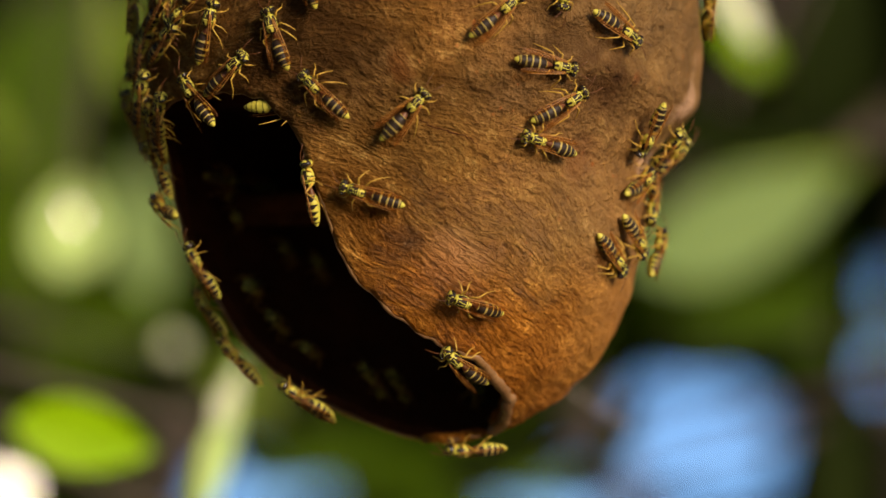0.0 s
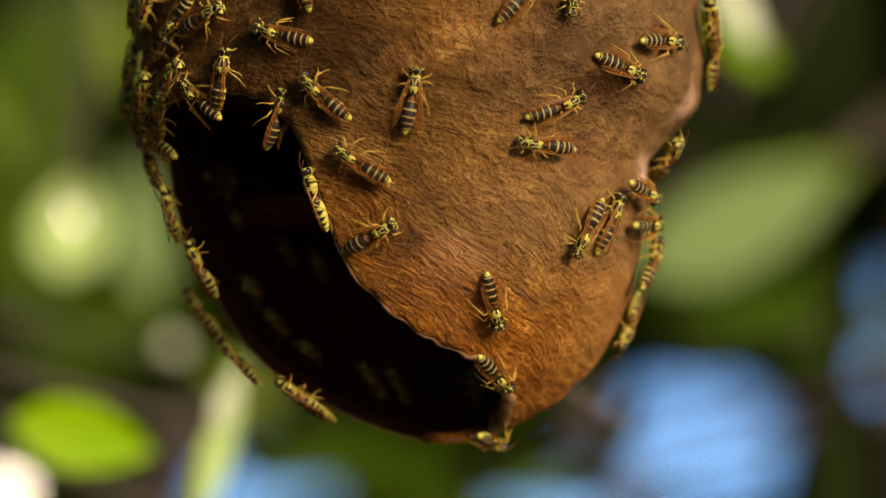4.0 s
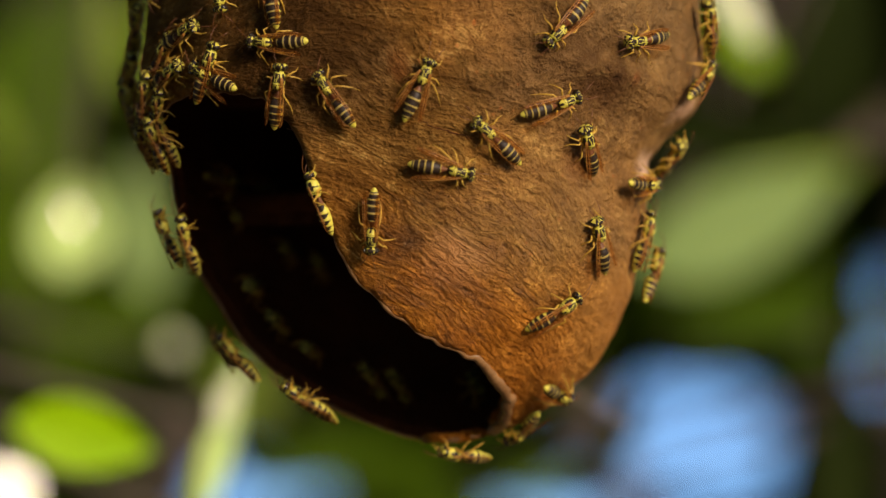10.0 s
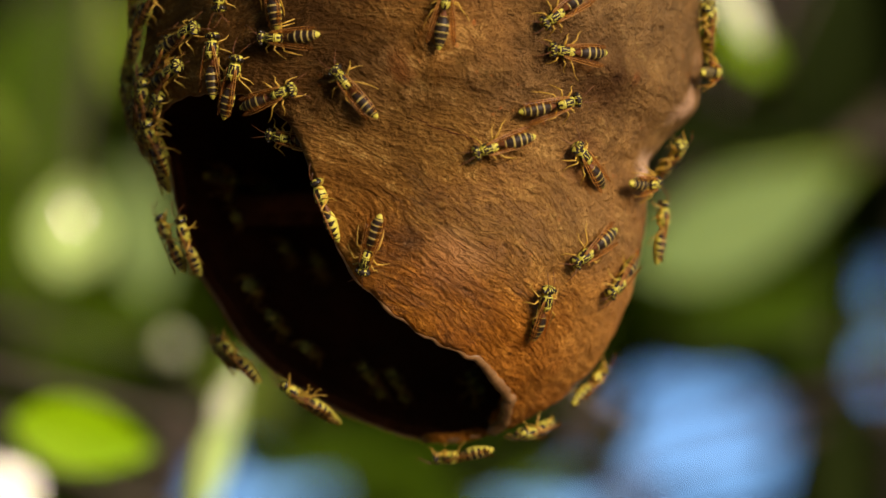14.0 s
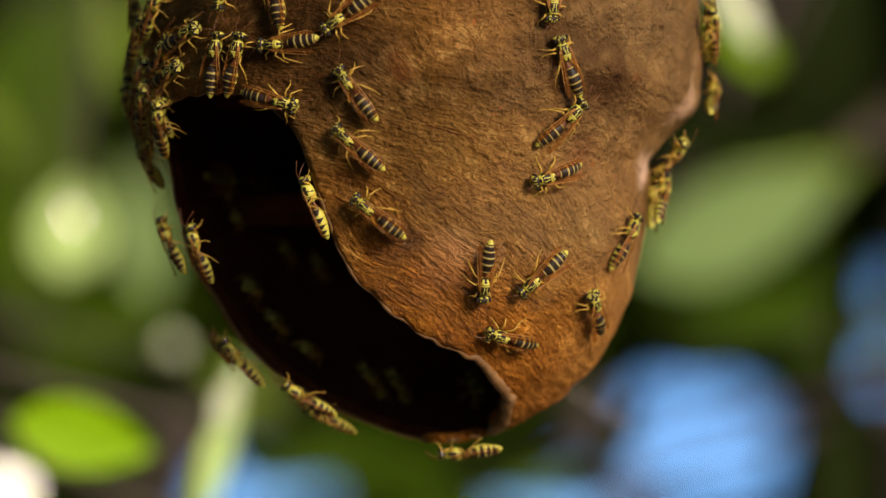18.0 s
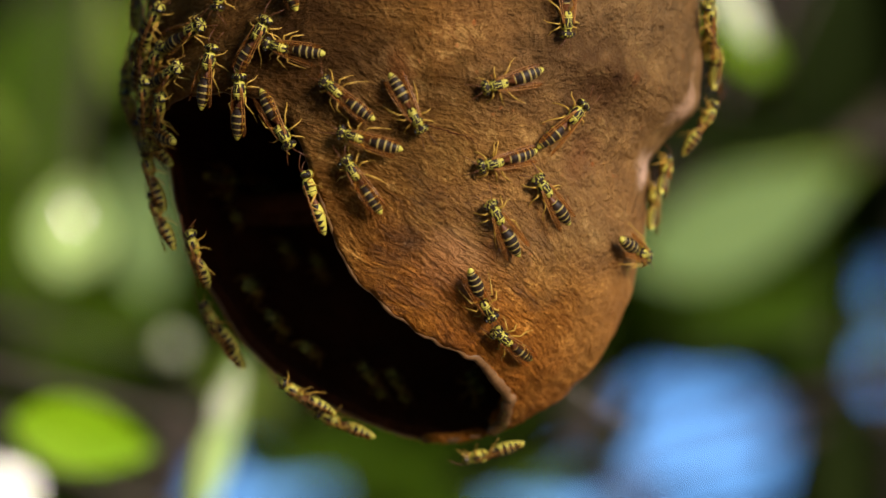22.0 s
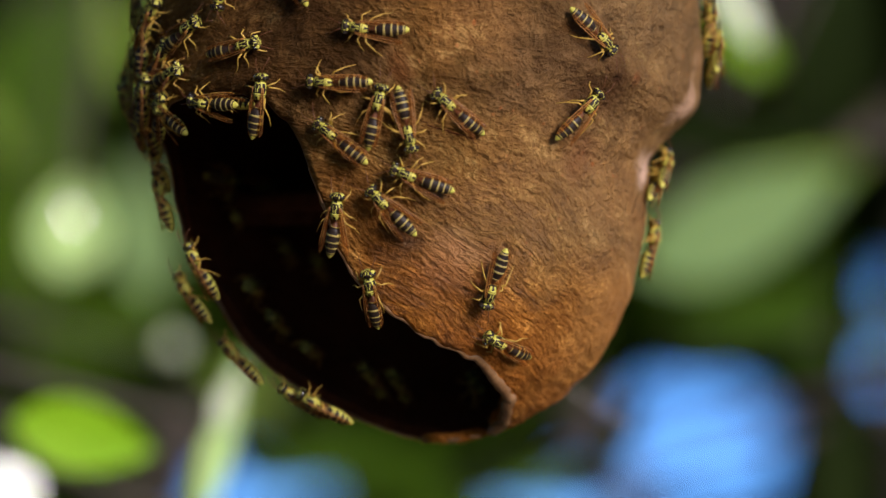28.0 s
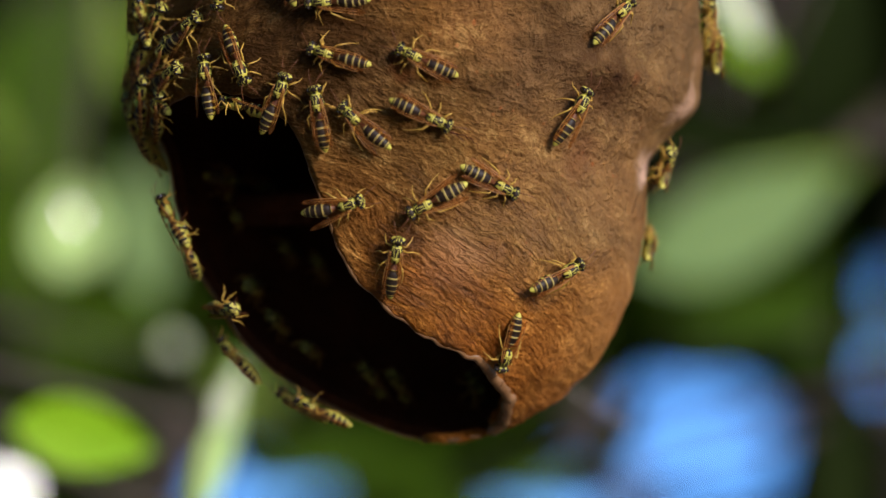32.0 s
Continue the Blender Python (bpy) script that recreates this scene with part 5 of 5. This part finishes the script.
    stride(wasps[23], trail([(0, 138, 26.1, -35), (1, 138.6, 24.2, -65), (2, 137.9, 26.1, -52), (3, 140.6, 26.6, -51), (4.5, 134.6, 25.2, -49), (6, 128.6, 23.8, -48), (7, 127.1, 23.2, -44), (8, 128, 25.4, -30), (9, 130.5, 26, -52), (10, 133.5, 29, -64), (11, 134.9, 28.9, -46), (12, 136.5, 27.1, -41), (13, 133.4, 30.1, 5), (14, 132.8, 31.9, 1), (17, 131.4, 33, 10), (18, 132.2, 32.1, 11), (19, 133.4, 30.3, 9), (20, 133.6, 29.8, 17), (21, 133.4, 29.3, 22), (22, 133.8, 30.1, 16), (23, 134, 28.2, 27), (24, 132.3, 27.5, 27), (25, 131.4, 27, 37), (26.5, 132.9, 25.9, -22), (28, 134.3, 24.7, -81), (29, 136.1, 25.7, -62), (29.5, 137, 26.5, -15), (30, 137.9, 27.3, 32), (31, 137.2, 27.5, 30), (32, 134.1, 28.5, -5)]), 23)
    stride(wasps[24], trail([(0, 135.7, 33.4, 244, -6), (25, 135.7, 33.4, 244, -6), (26, 136.3, 29.3, 247, -4.8), (27, 136.9, 25.3, 250, -3.5), (28, 132.2, 23, 276, 0, 105), (29, 133.4, 23.3, 277, 0, 105), (30, 132.3, 23.2, 278, 0, 105), (31, 131, 23, 280, 0, 105), (32, 128.8, 22.2, 284, 0, 105)]), 24)
    stride(wasps[25], trail([(0, 158.1, 37.3, 41), (1, 167.3, 37.9, 40), (2, 176.5, 38.5, 39), (3, 185.7, 39.1, 38), (4.5, 183.3, 38.6, 91), (6, 181, 38, 145), (7.5, 180.6, 38.8, 94), (9, 180.3, 39.5, 43), (11, 173.3, 38.9, 38), (13, 166.2, 38.3, 32), (17, 168.4, 38.3, 39), (18.5, 165.2, 35.7, 33), (20, 162.1, 33.1, 27), (25, 157.3, 33.7, 43), (28.5, 157.7, 36.4, 1, 0.7), (32, 158, 39.1, -41, 1.4)]), 25)
    stride(wasps[26], trail([(0, 160.3, 33.5, 27), (1, 167.2, 32.1, 29), (2, 174.2, 30.8, 30), (3, 181.1, 29.4, 32), (4.5, 173.2, 30.7, 38), (6, 165.3, 32.1, 44), (7, 171.5, 31.9, 41), (8, 177.7, 31.6, 37), (9, 184, 31.4, 33), (10.67, 176.3, 30.2, 33), (12.33, 168.6, 28.9, 33), (14, 160.8, 27.6, 32), (17, 160.7, 28.2, 35), (19.5, 160.4, 31.8, 30), (22, 160, 35.5, 24), (25, 160.3, 32.5, 35), (28, 161.3, 29.7, -24), (32, 160.8, 31.8, 33)]), 26)
    stride(wasps[27], trail([(0, 158.2, 21.3, 386), (3, 163.1, 24.3, 379), (6, 157.2, 21.9, 385), (9, 156, 20.2, 377, 1.4), (14, 156.9, 19.9, 379, 1.4), (15.5, 156.1, 20.1, 335, 1.4), (17, 155.2, 20.2, 290, 1.4), (17.5, 152.7, 21.4, 338, 1.4), (18, 150.2, 22.5, 385, 1.4), (21, 159.1, 21.2, 321), (24, 150.7, 21.1, 277, 1.4), (24.25, 159.5, 20.5, 288, 1), (24.5, 168.4, 20, 300, 0.7), (24.75, 177.3, 19.4, 311, 0.4), (25, 186.1, 18.9, 323), (25.75, 176.9, 20.1, 320), (26.5, 167.7, 21.3, 317), (27.25, 158.5, 22.5, 314), (28, 149.4, 23.7, 312), (28.8, 157.1, 23.1, 315), (29.6, 164.9, 22.6, 317), (30.4, 172.7, 22, 320), (31.2, 180.5, 21.4, 323), (32, 188.3, 20.8, 326)]), 27)
    stride(wasps[28], trail([(0, 157.7, 23, 11), (1.5, 155.1, 21.9, -36, 0.7), (3, 152.5, 20.9, -83, 1.4), (4, 159.3, 20, -52, 0.9), (5, 166, 19.1, -22, 0.5), (6, 172.8, 18.3, 8, 0), (6.67, 166.5, 18.8, 16, 0), (7.33, 160.2, 19.3, 25, 0), (8, 153.8, 19.8, 33), (9, 145.4, 21.8, 5), (10, 154.6, 20.6, 9), (11, 163.8, 19.3, 13), (12, 173, 18.1, 17), (13.67, 165.1, 21.6, -12), (15.33, 157.2, 25.1, -41), (17, 149.3, 28.6, -70), (18, 153.5, 25.3, -23), (19, 157.8, 22, 24), (20.5, 162.6, 20.9, -4), (22, 167.5, 19.8, -32), (23.5, 163.2, 21.4, -42), (25, 158.9, 23.1, -51), (26.5, 161.2, 22.7, -14), (28, 163.5, 22.3, 24), (30, 159.3, 24.4, -18), (32, 155.2, 26.4, -60)]), 28)
    stride(wasps[29], trail([(0, 162.9, 7.9, 290, 1.4), (1, 163.7, 10, 292, 1.4), (2, 171.7, 12.6, 312, 1.4), (3, 165.3, 13.2, 300, 1.4), (4.5, 171.5, 14.2, 310, 0.7), (6, 177.8, 15.2, 320), (7.5, 170.7, 17.7, 359, 0.7), (9, 163.7, 20.3, 399, 1.4), (14, 170.9, 16.3, 385), (15.5, 176.8, 16.3, 398, 0.7), (17, 182.8, 16.4, 412, 1.4), (18.5, 175.1, 16.7, 396, 1.4), (20, 167.5, 17, 380, 1.4), (24, 169.4, 11.3, 334, 1.4), (28, 169.9, 16.1, 389), (32, 176.8, 18.7, 407)]), 29)
    stride(wasps[30], trail([(0, 167.6, 14.6, 322), (2, 163.2, 9.6, 373), (3, 158.8, 10.2, 388), (4, 164.1, 7.1, 378), (5, 169.4, 4.1, 368), (6, 174.7, 1, 358), (7, 168.9, -0.9, 348, 0.7), (8, 172.5, 2.9, 355), (9, 167.3, 3.9, 332, 1.4), (11, 165.3, 3.5, 338, 1.4), (20, 165.4, 2.5, 334, 1.4), (21, 164.5, 4.7, 336, 1.4), (22, 168.1, 6.9, 341, 1.4), (24, 168.4, 10.5, 346, 0.7), (28, 171.6, 10, 358), (30, 165, 8.3, 340, 0.7), (32, 158.4, 6.6, 323, 1.4)]), 30)
    stride(wasps[31], trail([(0, 154.9, -2.1, -11), (3, 155.6, -2.6, 8), (6, 155.6, 2, -19), (7, 162.7, 2.1, 3), (9, 157.2, 2.3, 8), (14, 157.2, 2, 6), (17, 153.7, 1.1, 11), (19, 151.5, 0.5, -7), (22, 153.6, -0.2, 12), (24, 151.1, -1, -24), (28, 155.2, -2.2, -4), (30, 155, -2.2, -40), (32, 157.7, 1.1, 15)]), 31)
    stride(wasps[32], trail([(0, 178, -9.6, 324), (3, 175.8, -9.5, 358, 1.4), (6, 177.5, -7.3, 308), (7.5, 180.1, -11.4, 310, 0.7), (9, 182.8, -15.5, 311, 1.4), (18, 174.8, -15.6, 304, 1.4), (20, 170.1, -14.9, 313), (22, 172.8, -12, 335), (24, 175.5, -9.2, 357), (28, 172.3, -6.2, 337, 1.4), (29, 170.3, -9, 307, 1.4), (30, 176.3, -9, 302), (30.5, 185.6, -9.1, 293, 0.7), (31, 194.8, -9.2, 285, 1.4), (31.2, 185.5, -9.1, 317, 1.4), (31.4, 176.1, -9, 350, 1.4), (31.6, 166.7, -8.9, 382, 1.4), (31.8, 157.3, -8.8, 415, 1.4), (32, 147.9, -8.7, 447, 1.4)]), 32)
    stride(wasps[33], trail([(0, 172.9, -17.5, -7, 0.5), (6, 171.9, -17.4, -13, 0.5), (12, 168.2, -16.8, -18, 0.5), (17, 172.5, -17.8, -6, 0.5), (20, 162.5, -16.9, -17, 0.5), (21, 174.1, -15.3, -3, 0.5), (22, 173.8, -14.3, -3, 0.5), (23, 175.6, -11.8, -2, 0.5), (23.5, 172.5, -14.9, -12, 0.5), (24, 169.3, -18.1, -23, 0.5), (28, 169.3, -17.5, -22, 0.5), (32, 172.7, -17.3, -12, 0.5)]), 33)
    stride(wasps[34], trail([(0, 147.8, -23.9, -11, 0.3), (3, 148.2, -23.3, 0, 0.3), (9, 148.7, -24.1, -9, 0.3), (17, 145.4, -23.7, -12, 0.3), (20, 146.9, -24.3, -16, 0.3), (24, 144, -22.8, -18, 0.3), (28, 152.5, -24.4, -4, 0.3), (30, 168, -25, -7, 0.3), (32, 183.4, -25.6, -10, 0.3)]), 34)
    stride(wasps[35], trail([(0, 152.5, -25.3, 372), (14, 150.4, -25.5, 366), (17, 158.6, -27.4, 365), (19, 160, -28.1, 371), (19.5, 146.6, -29.1, 359), (20, 133.3, -30, 347), (21, 149.4, -30.3, 332), (22, 156, -28.7, 336), (23.5, 148.9, -26.6, 347, 0.7), (25, 141.9, -24.4, 358, 1.4), (28, 144.8, -25.5, 343), (32, 153.1, -26.3, 335)]), 35)
    stride(wasps[36], trail([(0, 69.6, -31.9, 271, 1.4), (1, 64.4, -31.6, 257, 1.4), (2, 38.8, -32.4, 264), (2.5, 45.6, -31.8, 192, 0.7), (3, 52.3, -31.2, 121, 1.4), (6, 56.2, -30.1, 146, 1.4), (7, 54.2, -30.5, 144, 1.4), (7.5, 40.1, -31.7, 156, 0.7), (8, 25.9, -33, 169), (8.5, 47.8, -32.7, 232, 0.7), (9, 69.6, -32.4, 295, 1.4), (10, 75.6, -32.8, 297, 1.4), (11, 83.7, -33, 285), (12, 84.7, -33, 287, 0.7), (13, 96.2, -33, 285, 0.7), (14, 77.1, -33, 240, 1.4), (17, 72.3, -32.1, 315, 1.4), (18, 73.4, -32.4, 257, 1.4), (19, 74.5, -32.6, 199, 1.4), (20, 59, -33, 180), (21, 62, -33, 240), (22, 43.1, -32.8, 221, 1.4), (23, 10.5, -32.3, 210), (24, 9.1, -31.5, 224), (25, -16.2, -30.9, 226), (25.43, 2.5, -29.6, 171), (25.87, 21.3, -28.3, 115), (26.3, 40, -27, 60), (26.48, 24, -26, 60), (26.66, 8, -25, 60), (26.84, -8, -24, 60), (27.02, -24, -23, 60), (27.2, -40, -22, 60), (32, -40, -22, 60)]), 36)
    stride(wasps[37], trail([(0, 12.4, 8, 212), (1, 6.8, 2.5, 209), (2, 1.2, -2.9, 206), (3, -4.5, -8.3, 204), (4, 3.2, -13.1, 202), (5, 10.9, -17.9, 200), (6, 18.5, -22.8, 198), (7, 23.7, -26.2, 203), (8, 18.9, -29.7, 196), (9, 8.4, -30.6, 187), (10, 25.3, -30.5, 154), (11, -1.1, -30.5, 119), (12, -12, -30.7, 116, 1.4), (13, 4, -30.3, 179, 1.4), (13.5, 17, -29.7, 221, 1.4), (14, 30.1, -29.1, 263, 1.4), (14.4, 16.7, -27.4, 315, 0.9), (14.8, 3.4, -25.7, 368, 0.5), (15.2, -10, -24, 420, 0), (15.57, -23.3, -22, 410, 0), (15.93, -36.7, -20, 400, 0), (16.3, -50, -18, 390), (32, -50, -18, 390)]), 37)
    stride(wasps[38], trail([(0, 5.5, 42.8, 330), (2, 5.5, 42.7, 326), (3, 13.9, 41.2, 326, 1.4), (6, 9.1, 38.3, 333), (9, 16.3, 39.2, 333, 1.4), (14, 10.3, 39.1, 324), (17, 12.5, 37.8, 333, 1.4), (20, 8.7, 39.9, 321), (25, 15.8, 38.1, 328, 1.4), (26, 9.3, 37.1, 330, 1.4), (27, 2.7, 36, 332, 1.4), (28, -3.8, 34.9, 335, 1.4), (30, -0.8, 34.2, 346, 1.4), (32, 1.5, 38.3, 337)]), 38)
    stride(wasps[39], trail([(0, 3.9, 18.1, -8, 1.4), (1, 5.1, 21, -20, 1.4), (2, 4.3, 25.5, -1, 1.4), (2.5, 5.7, 29, 1, 1), (3, 7, 32.6, 2, 0.7), (4.5, 1.8, 35.1, -11, 1), (6, -3.4, 37.5, -24, 1.4), (8, 3.5, 39.5, -14), (32, 3.5, 40.7, -23)]), 39)
    stride(wasps[40], trail([(0, 20.3, 19.5, -21, 1.4), (2, 18.9, 18.1, -38, 1.4), (4, 13.2, 18.2, -42, 1.4), (6, 7.5, 18.3, -47, 1.4), (14, 7.9, 18.1, -44, 1.4), (15.5, 2.9, 16.3, -45, 0.7), (17, -2, 14.4, -46), (17.5, 2.7, 16.2, -36, 0.7), (18, 7.5, 18, -26, 1.4), (19, 6.4, 18.2, -24, 1.4), (20, 5, 20.8, 0, 1.4), (20.5, -0.9, 22.2, -1, 1), (21, -6.8, 23.5, -2, 0.7), (21.5, -1.8, 23.6, -2, 0.7), (22, 3.2, 23.6, -2, 0.7), (23, 4.4, 25.1, 0), (24, 6.3, 27.5, -2), (25, 5.4, 29.5, -2), (26.5, 3.6, 34.9, -18), (28, 1.7, 40.2, -34), (32, 2.9, 40.1, -34)]), 40)
    stride(wasps[41], trail([(0, 23.1, 11.6, 66), (2, 29, 11, 73, 1.4), (3, 25.4, 9.2, 106, 1.4), (6, 25, 11, 89, 1.4), (14, 24.6, 11.2, 86, 1.4), (14.75, 16.7, 10.7, 75, 1), (15.5, 8.7, 10.1, 63, 0.7), (16.25, 0.8, 9.5, 52, 0.4), (17, -7.2, 8.9, 40), (20, -4.4, 8, 43), (22, -5.5, 8.3, 41), (25, -4.5, 9.1, 53), (26.5, 1.4, 10.4, 56), (28, 7.4, 11.8, 58), (30, 8.5, 15.4, 41, 1.4), (31, 10.5, 16, 0, 1.4), (32, 12.6, 16.6, -41, 1.4)]), 41)
    stride(wasps[42], trail([(0, 26.4, 1.8, 126, 0.7), (1, 25.8, 1.6, 111, 1.4), (2, 26.1, 2, 109, 1.4), (3, 19.1, 4.6, 85, 1.4), (6, 24.4, 2.5, 92, 1.4), (7, 23, 1.2, 94, 1.4), (8, 23.1, 3.2, 85, 1.4), (8.5, 14.1, 4.6, 58, 0.7), (9, 5.1, 5.9, 30), (9.5, 11.1, 4.2, 21), (10, 17.1, 2.6, 11), (10.33, 9.1, 2.5, 17), (10.67, 1.2, 2.4, 23), (11, -6.8, 2.3, 28), (11.25, 1.1, 2.6, 3, 0.3), (11.5, 9.1, 3, -23, 0.7), (11.75, 17, 3.3, -48, 1), (12, 24.9, 3.6, -74, 1.4), (13, 29.6, -0.2, -110, 1.4), (14, 30, -4.9, -130), (14.5, 29.2, -6.2, -136), (15, 32.7, -5.6, -95), (15.5, 36.3, -4.9, -54), (16.5, 32.3, -0.8, -5), (17, 30.7, 0.3, 7), (18, 29.3, 2.4, 26), (19, 29.4, 3.2, 33), (20, 31.8, 3.6, 69, 1.4), (21, 30.6, 1.6, 100, 1.4), (22, 26.9, 0.1, 105, 1.4), (23, 25.9, -2.6, 131, 1.4), (24, 20.8, -3.3, 105, 1.4), (24.5, 14.7, -2.9, 80, 0.7), (25, 8.5, -2.4, 54), (28, 3.5, 1.2, 22), (29, 5.6, 1.8, 51), (30, -0.2, 0.8, 60, 1.4), (32, -4.6, 1.1, 62)]), 42)
    stride(wasps[43], trail([(0, 8.6, 0.4, 42, 1.4), (2, 9.3, 1.1, 46, 1.4), (3, 16.5, -1.2, 33, 1.4), (6, 10.3, -1.9, 46, 1.4), (9, 9.9, -3.2, 31, 1.4), (11, 10.3, -2.8, 28, 1.4), (12, 5.4, -2, 2, 1.4), (13, 8.4, 2.7, 3, 1.4), (14, 7.3, 4.4, 2, 1.4), (17, 9.9, 8.2, 26, 1.4), (20, 8.4, 12.4, 52, 1.4), (32, 5.8, 14.6, 52, 1.4)]), 43)
    stride(wasps[44], trail([(0, 61.6, 43.8, 188), (3, 60.8, 43.5, 187), (6, 58.5, 40.8, 190), (7, 59, 40.2, 190), (8, 58.2, 39.1, 196), (9, 61.2, 38.5, 229), (10, 62, 36.7, 228), (11, 62.7, 37.4, 235), (12, 62.8, 37.6, 237), (13, 63.2, 37.4, 233), (14, 62.4, 39.4, 237), (17, 64.1, 42.4, 187), (18, 64.3, 41.7, 184), (19, 63.9, 40.7, 199), (20, 64, 40.6, 200), (21, 63.7, 40.6, 198), (22, 61.4, 39.3, 180), (23, 59.7, 37.2, 177), (24, 60.2, 36.3, 176), (25, 60.1, 36.1, 180), (28, 54.1, 35.7, 134), (29, 51.5, 36.9, 88), (30, 49.5, 38.7, 68), (31, 49.1, 39, 59), (32, 49.5, 39.2, 48)]), 44)
    stride(wasps[45], trail([(0, 74.4, 39.2, 46), (1, 74.9, 40.3, 34), (2, 72.7, 39.9, 49), (3, 71.2, 40.9, 42), (6, 67.4, 44.2, 34), (7, 66.9, 43.2, 32), (8, 66, 43.9, 35), (9, 65, 46.2, 32), (12, 63.2, 52.8, 24), (32, 63.1, 54.6, 25)]), 45)
    stride(wasps[46], trail([(0, 155.9, 27.1, 35, 1), (3, 155.4, 27, 39, 1), (6, 156.7, 26.7, 35, 1), (9, 154.7, 27, 33, 1), (14, 155.3, 25.7, 23, 1), (17, 157.1, 25.1, 40, 1), (21, 154.6, 26.2, 33, 1), (25, 157.1, 26, 38, 1), (28, 154.9, 26.6, 35, 1), (32, 156.1, 26.3, 36, 1)]), 46)
    stride(wasps[47], trail([(0, 149.2, 35.6, 54), (3, 149.2, 35.5, 57), (6, 149.4, 36.4, 46), (9, 149.5, 33.4, 39), (14, 149.8, 32.8, 48), (19, 150.5, 33, 39), (24, 153.5, 30.9, 42), (28, 150.8, 32.2, 44), (32, 150.1, 32.7, 45)]), 47)
    stride(wasps[48], trail([(0, 152.1, 23.7, 41), (3, 152.3, 23.7, 49), (6, 151, 23.7, 25), (9, 151.6, 24.5, 32), (14, 153.4, 23.9, 45), (19, 152.2, 23, 44), (24, 152, 24, 38), (28, 151.9, 23.7, 41), (32, 152.6, 24.1, 41)]), 48)
    stride(wasps[49], trail([(0, 150.2, 41.6, 45, 1), (1.5, 154.8, 41.7, 48, 1), (3, 159.4, 41.8, 51, 1), (6, 155.1, 40.7, 42, 1), (7.5, 157.2, 43.3, 88, 1), (9, 159.2, 45.8, 134, 1), (11.5, 157.1, 44.2, 91, 1), (14, 154.9, 42.6, 48, 1), (19, 153.8, 40.1, 33, 1), (24, 153.6, 37.7, 50, 1), (28, 155.4, 39.3, 44, 1), (32, 152.5, 38.4, 48, 1)]), 49)
    stride(wasps[50], trail([(0, 95, 72, 200), (22.5, 95, 72, 200)]) + flight([(22.7, -8, -60, 47), (22.8, -15.4, -62, 38), (22.9, -23.4, -62, 30), (23, -29.6, -60, 11.8), (23.1, -40, -58, -7.9), (23.2, -60, -50, -36), (23.35, -100, -20, -60), (23.8, -190, 60, 10), (24.6, -255, 125, 75), (32, -258, 128, 75)]), 50)
    stride(wasps[51], trail([(0, 176, 43.5, 20, 1), (6, 178, 44.5, 12, 1), (9, 181, 43, 40, 1), (17, 179, 44, 25, 1), (25, 184, 45, 8, 1), (32, 178, 43, 30, 1)]), 51)
    stride(wasps[52], trail([(0, 187, 34, 170, 0.8), (6, 185, 33, 150, 0.8), (12, 183, 31, 195, 0.8), (17, 186, 33.5, 178, 0.8), (24, 184, 32, 160, 0.8), (32, 187, 31, 185, 0.8)]), 52)
    stride(wasps[53], trail([(0, 171, 18.6, 88, 0.6), (3, 170, 19.3, 92, 0.6), (12, 172, 20.5, 60, 0.6), (19, 168, 19.0, 75, 0.6), (24, 169, 19.4, 92, 0.6), (31, 172, 21.5, 35, 0.6), (32, 172, 21.5, 30, 0.6)]), 53)
    stride(wasps[54], trail([(0, 183, 25, 15, 0.5), (3, 181, 24, 32, 0.5), (9, 180, 26, 5, 0.5), (14, 182, 27, -20, 0.5), (20, 184, 25, 10, 0.5), (28, 181, 26, 22, 0.5), (32, 183, 24, 8, 0.5)]), 54)
    stride(wasps[55], trail([(0, 112, 31, 0, -9), (20, 112, 31, 0, -9), (20.5, 120, 19, 0, -7), (21, 126, 21.5, 2, -1.2), (22, 125.9, 25.2, 4), (23, 126.2, 24.9, 2), (24, 126.7, 24.3, -2), (25, 125.8, 25.1, 8), (26, 122.8, 25.8, 6), (27, 122, 25.3, 8), (28, 121.4, 25.1, 10), (29, 122.2, 25.6, -3), (30, 122.2, 26, -6), (31, 117.8, 25.6, 17), (32, 117.3, 25.3, 24)]), 55)


motions()
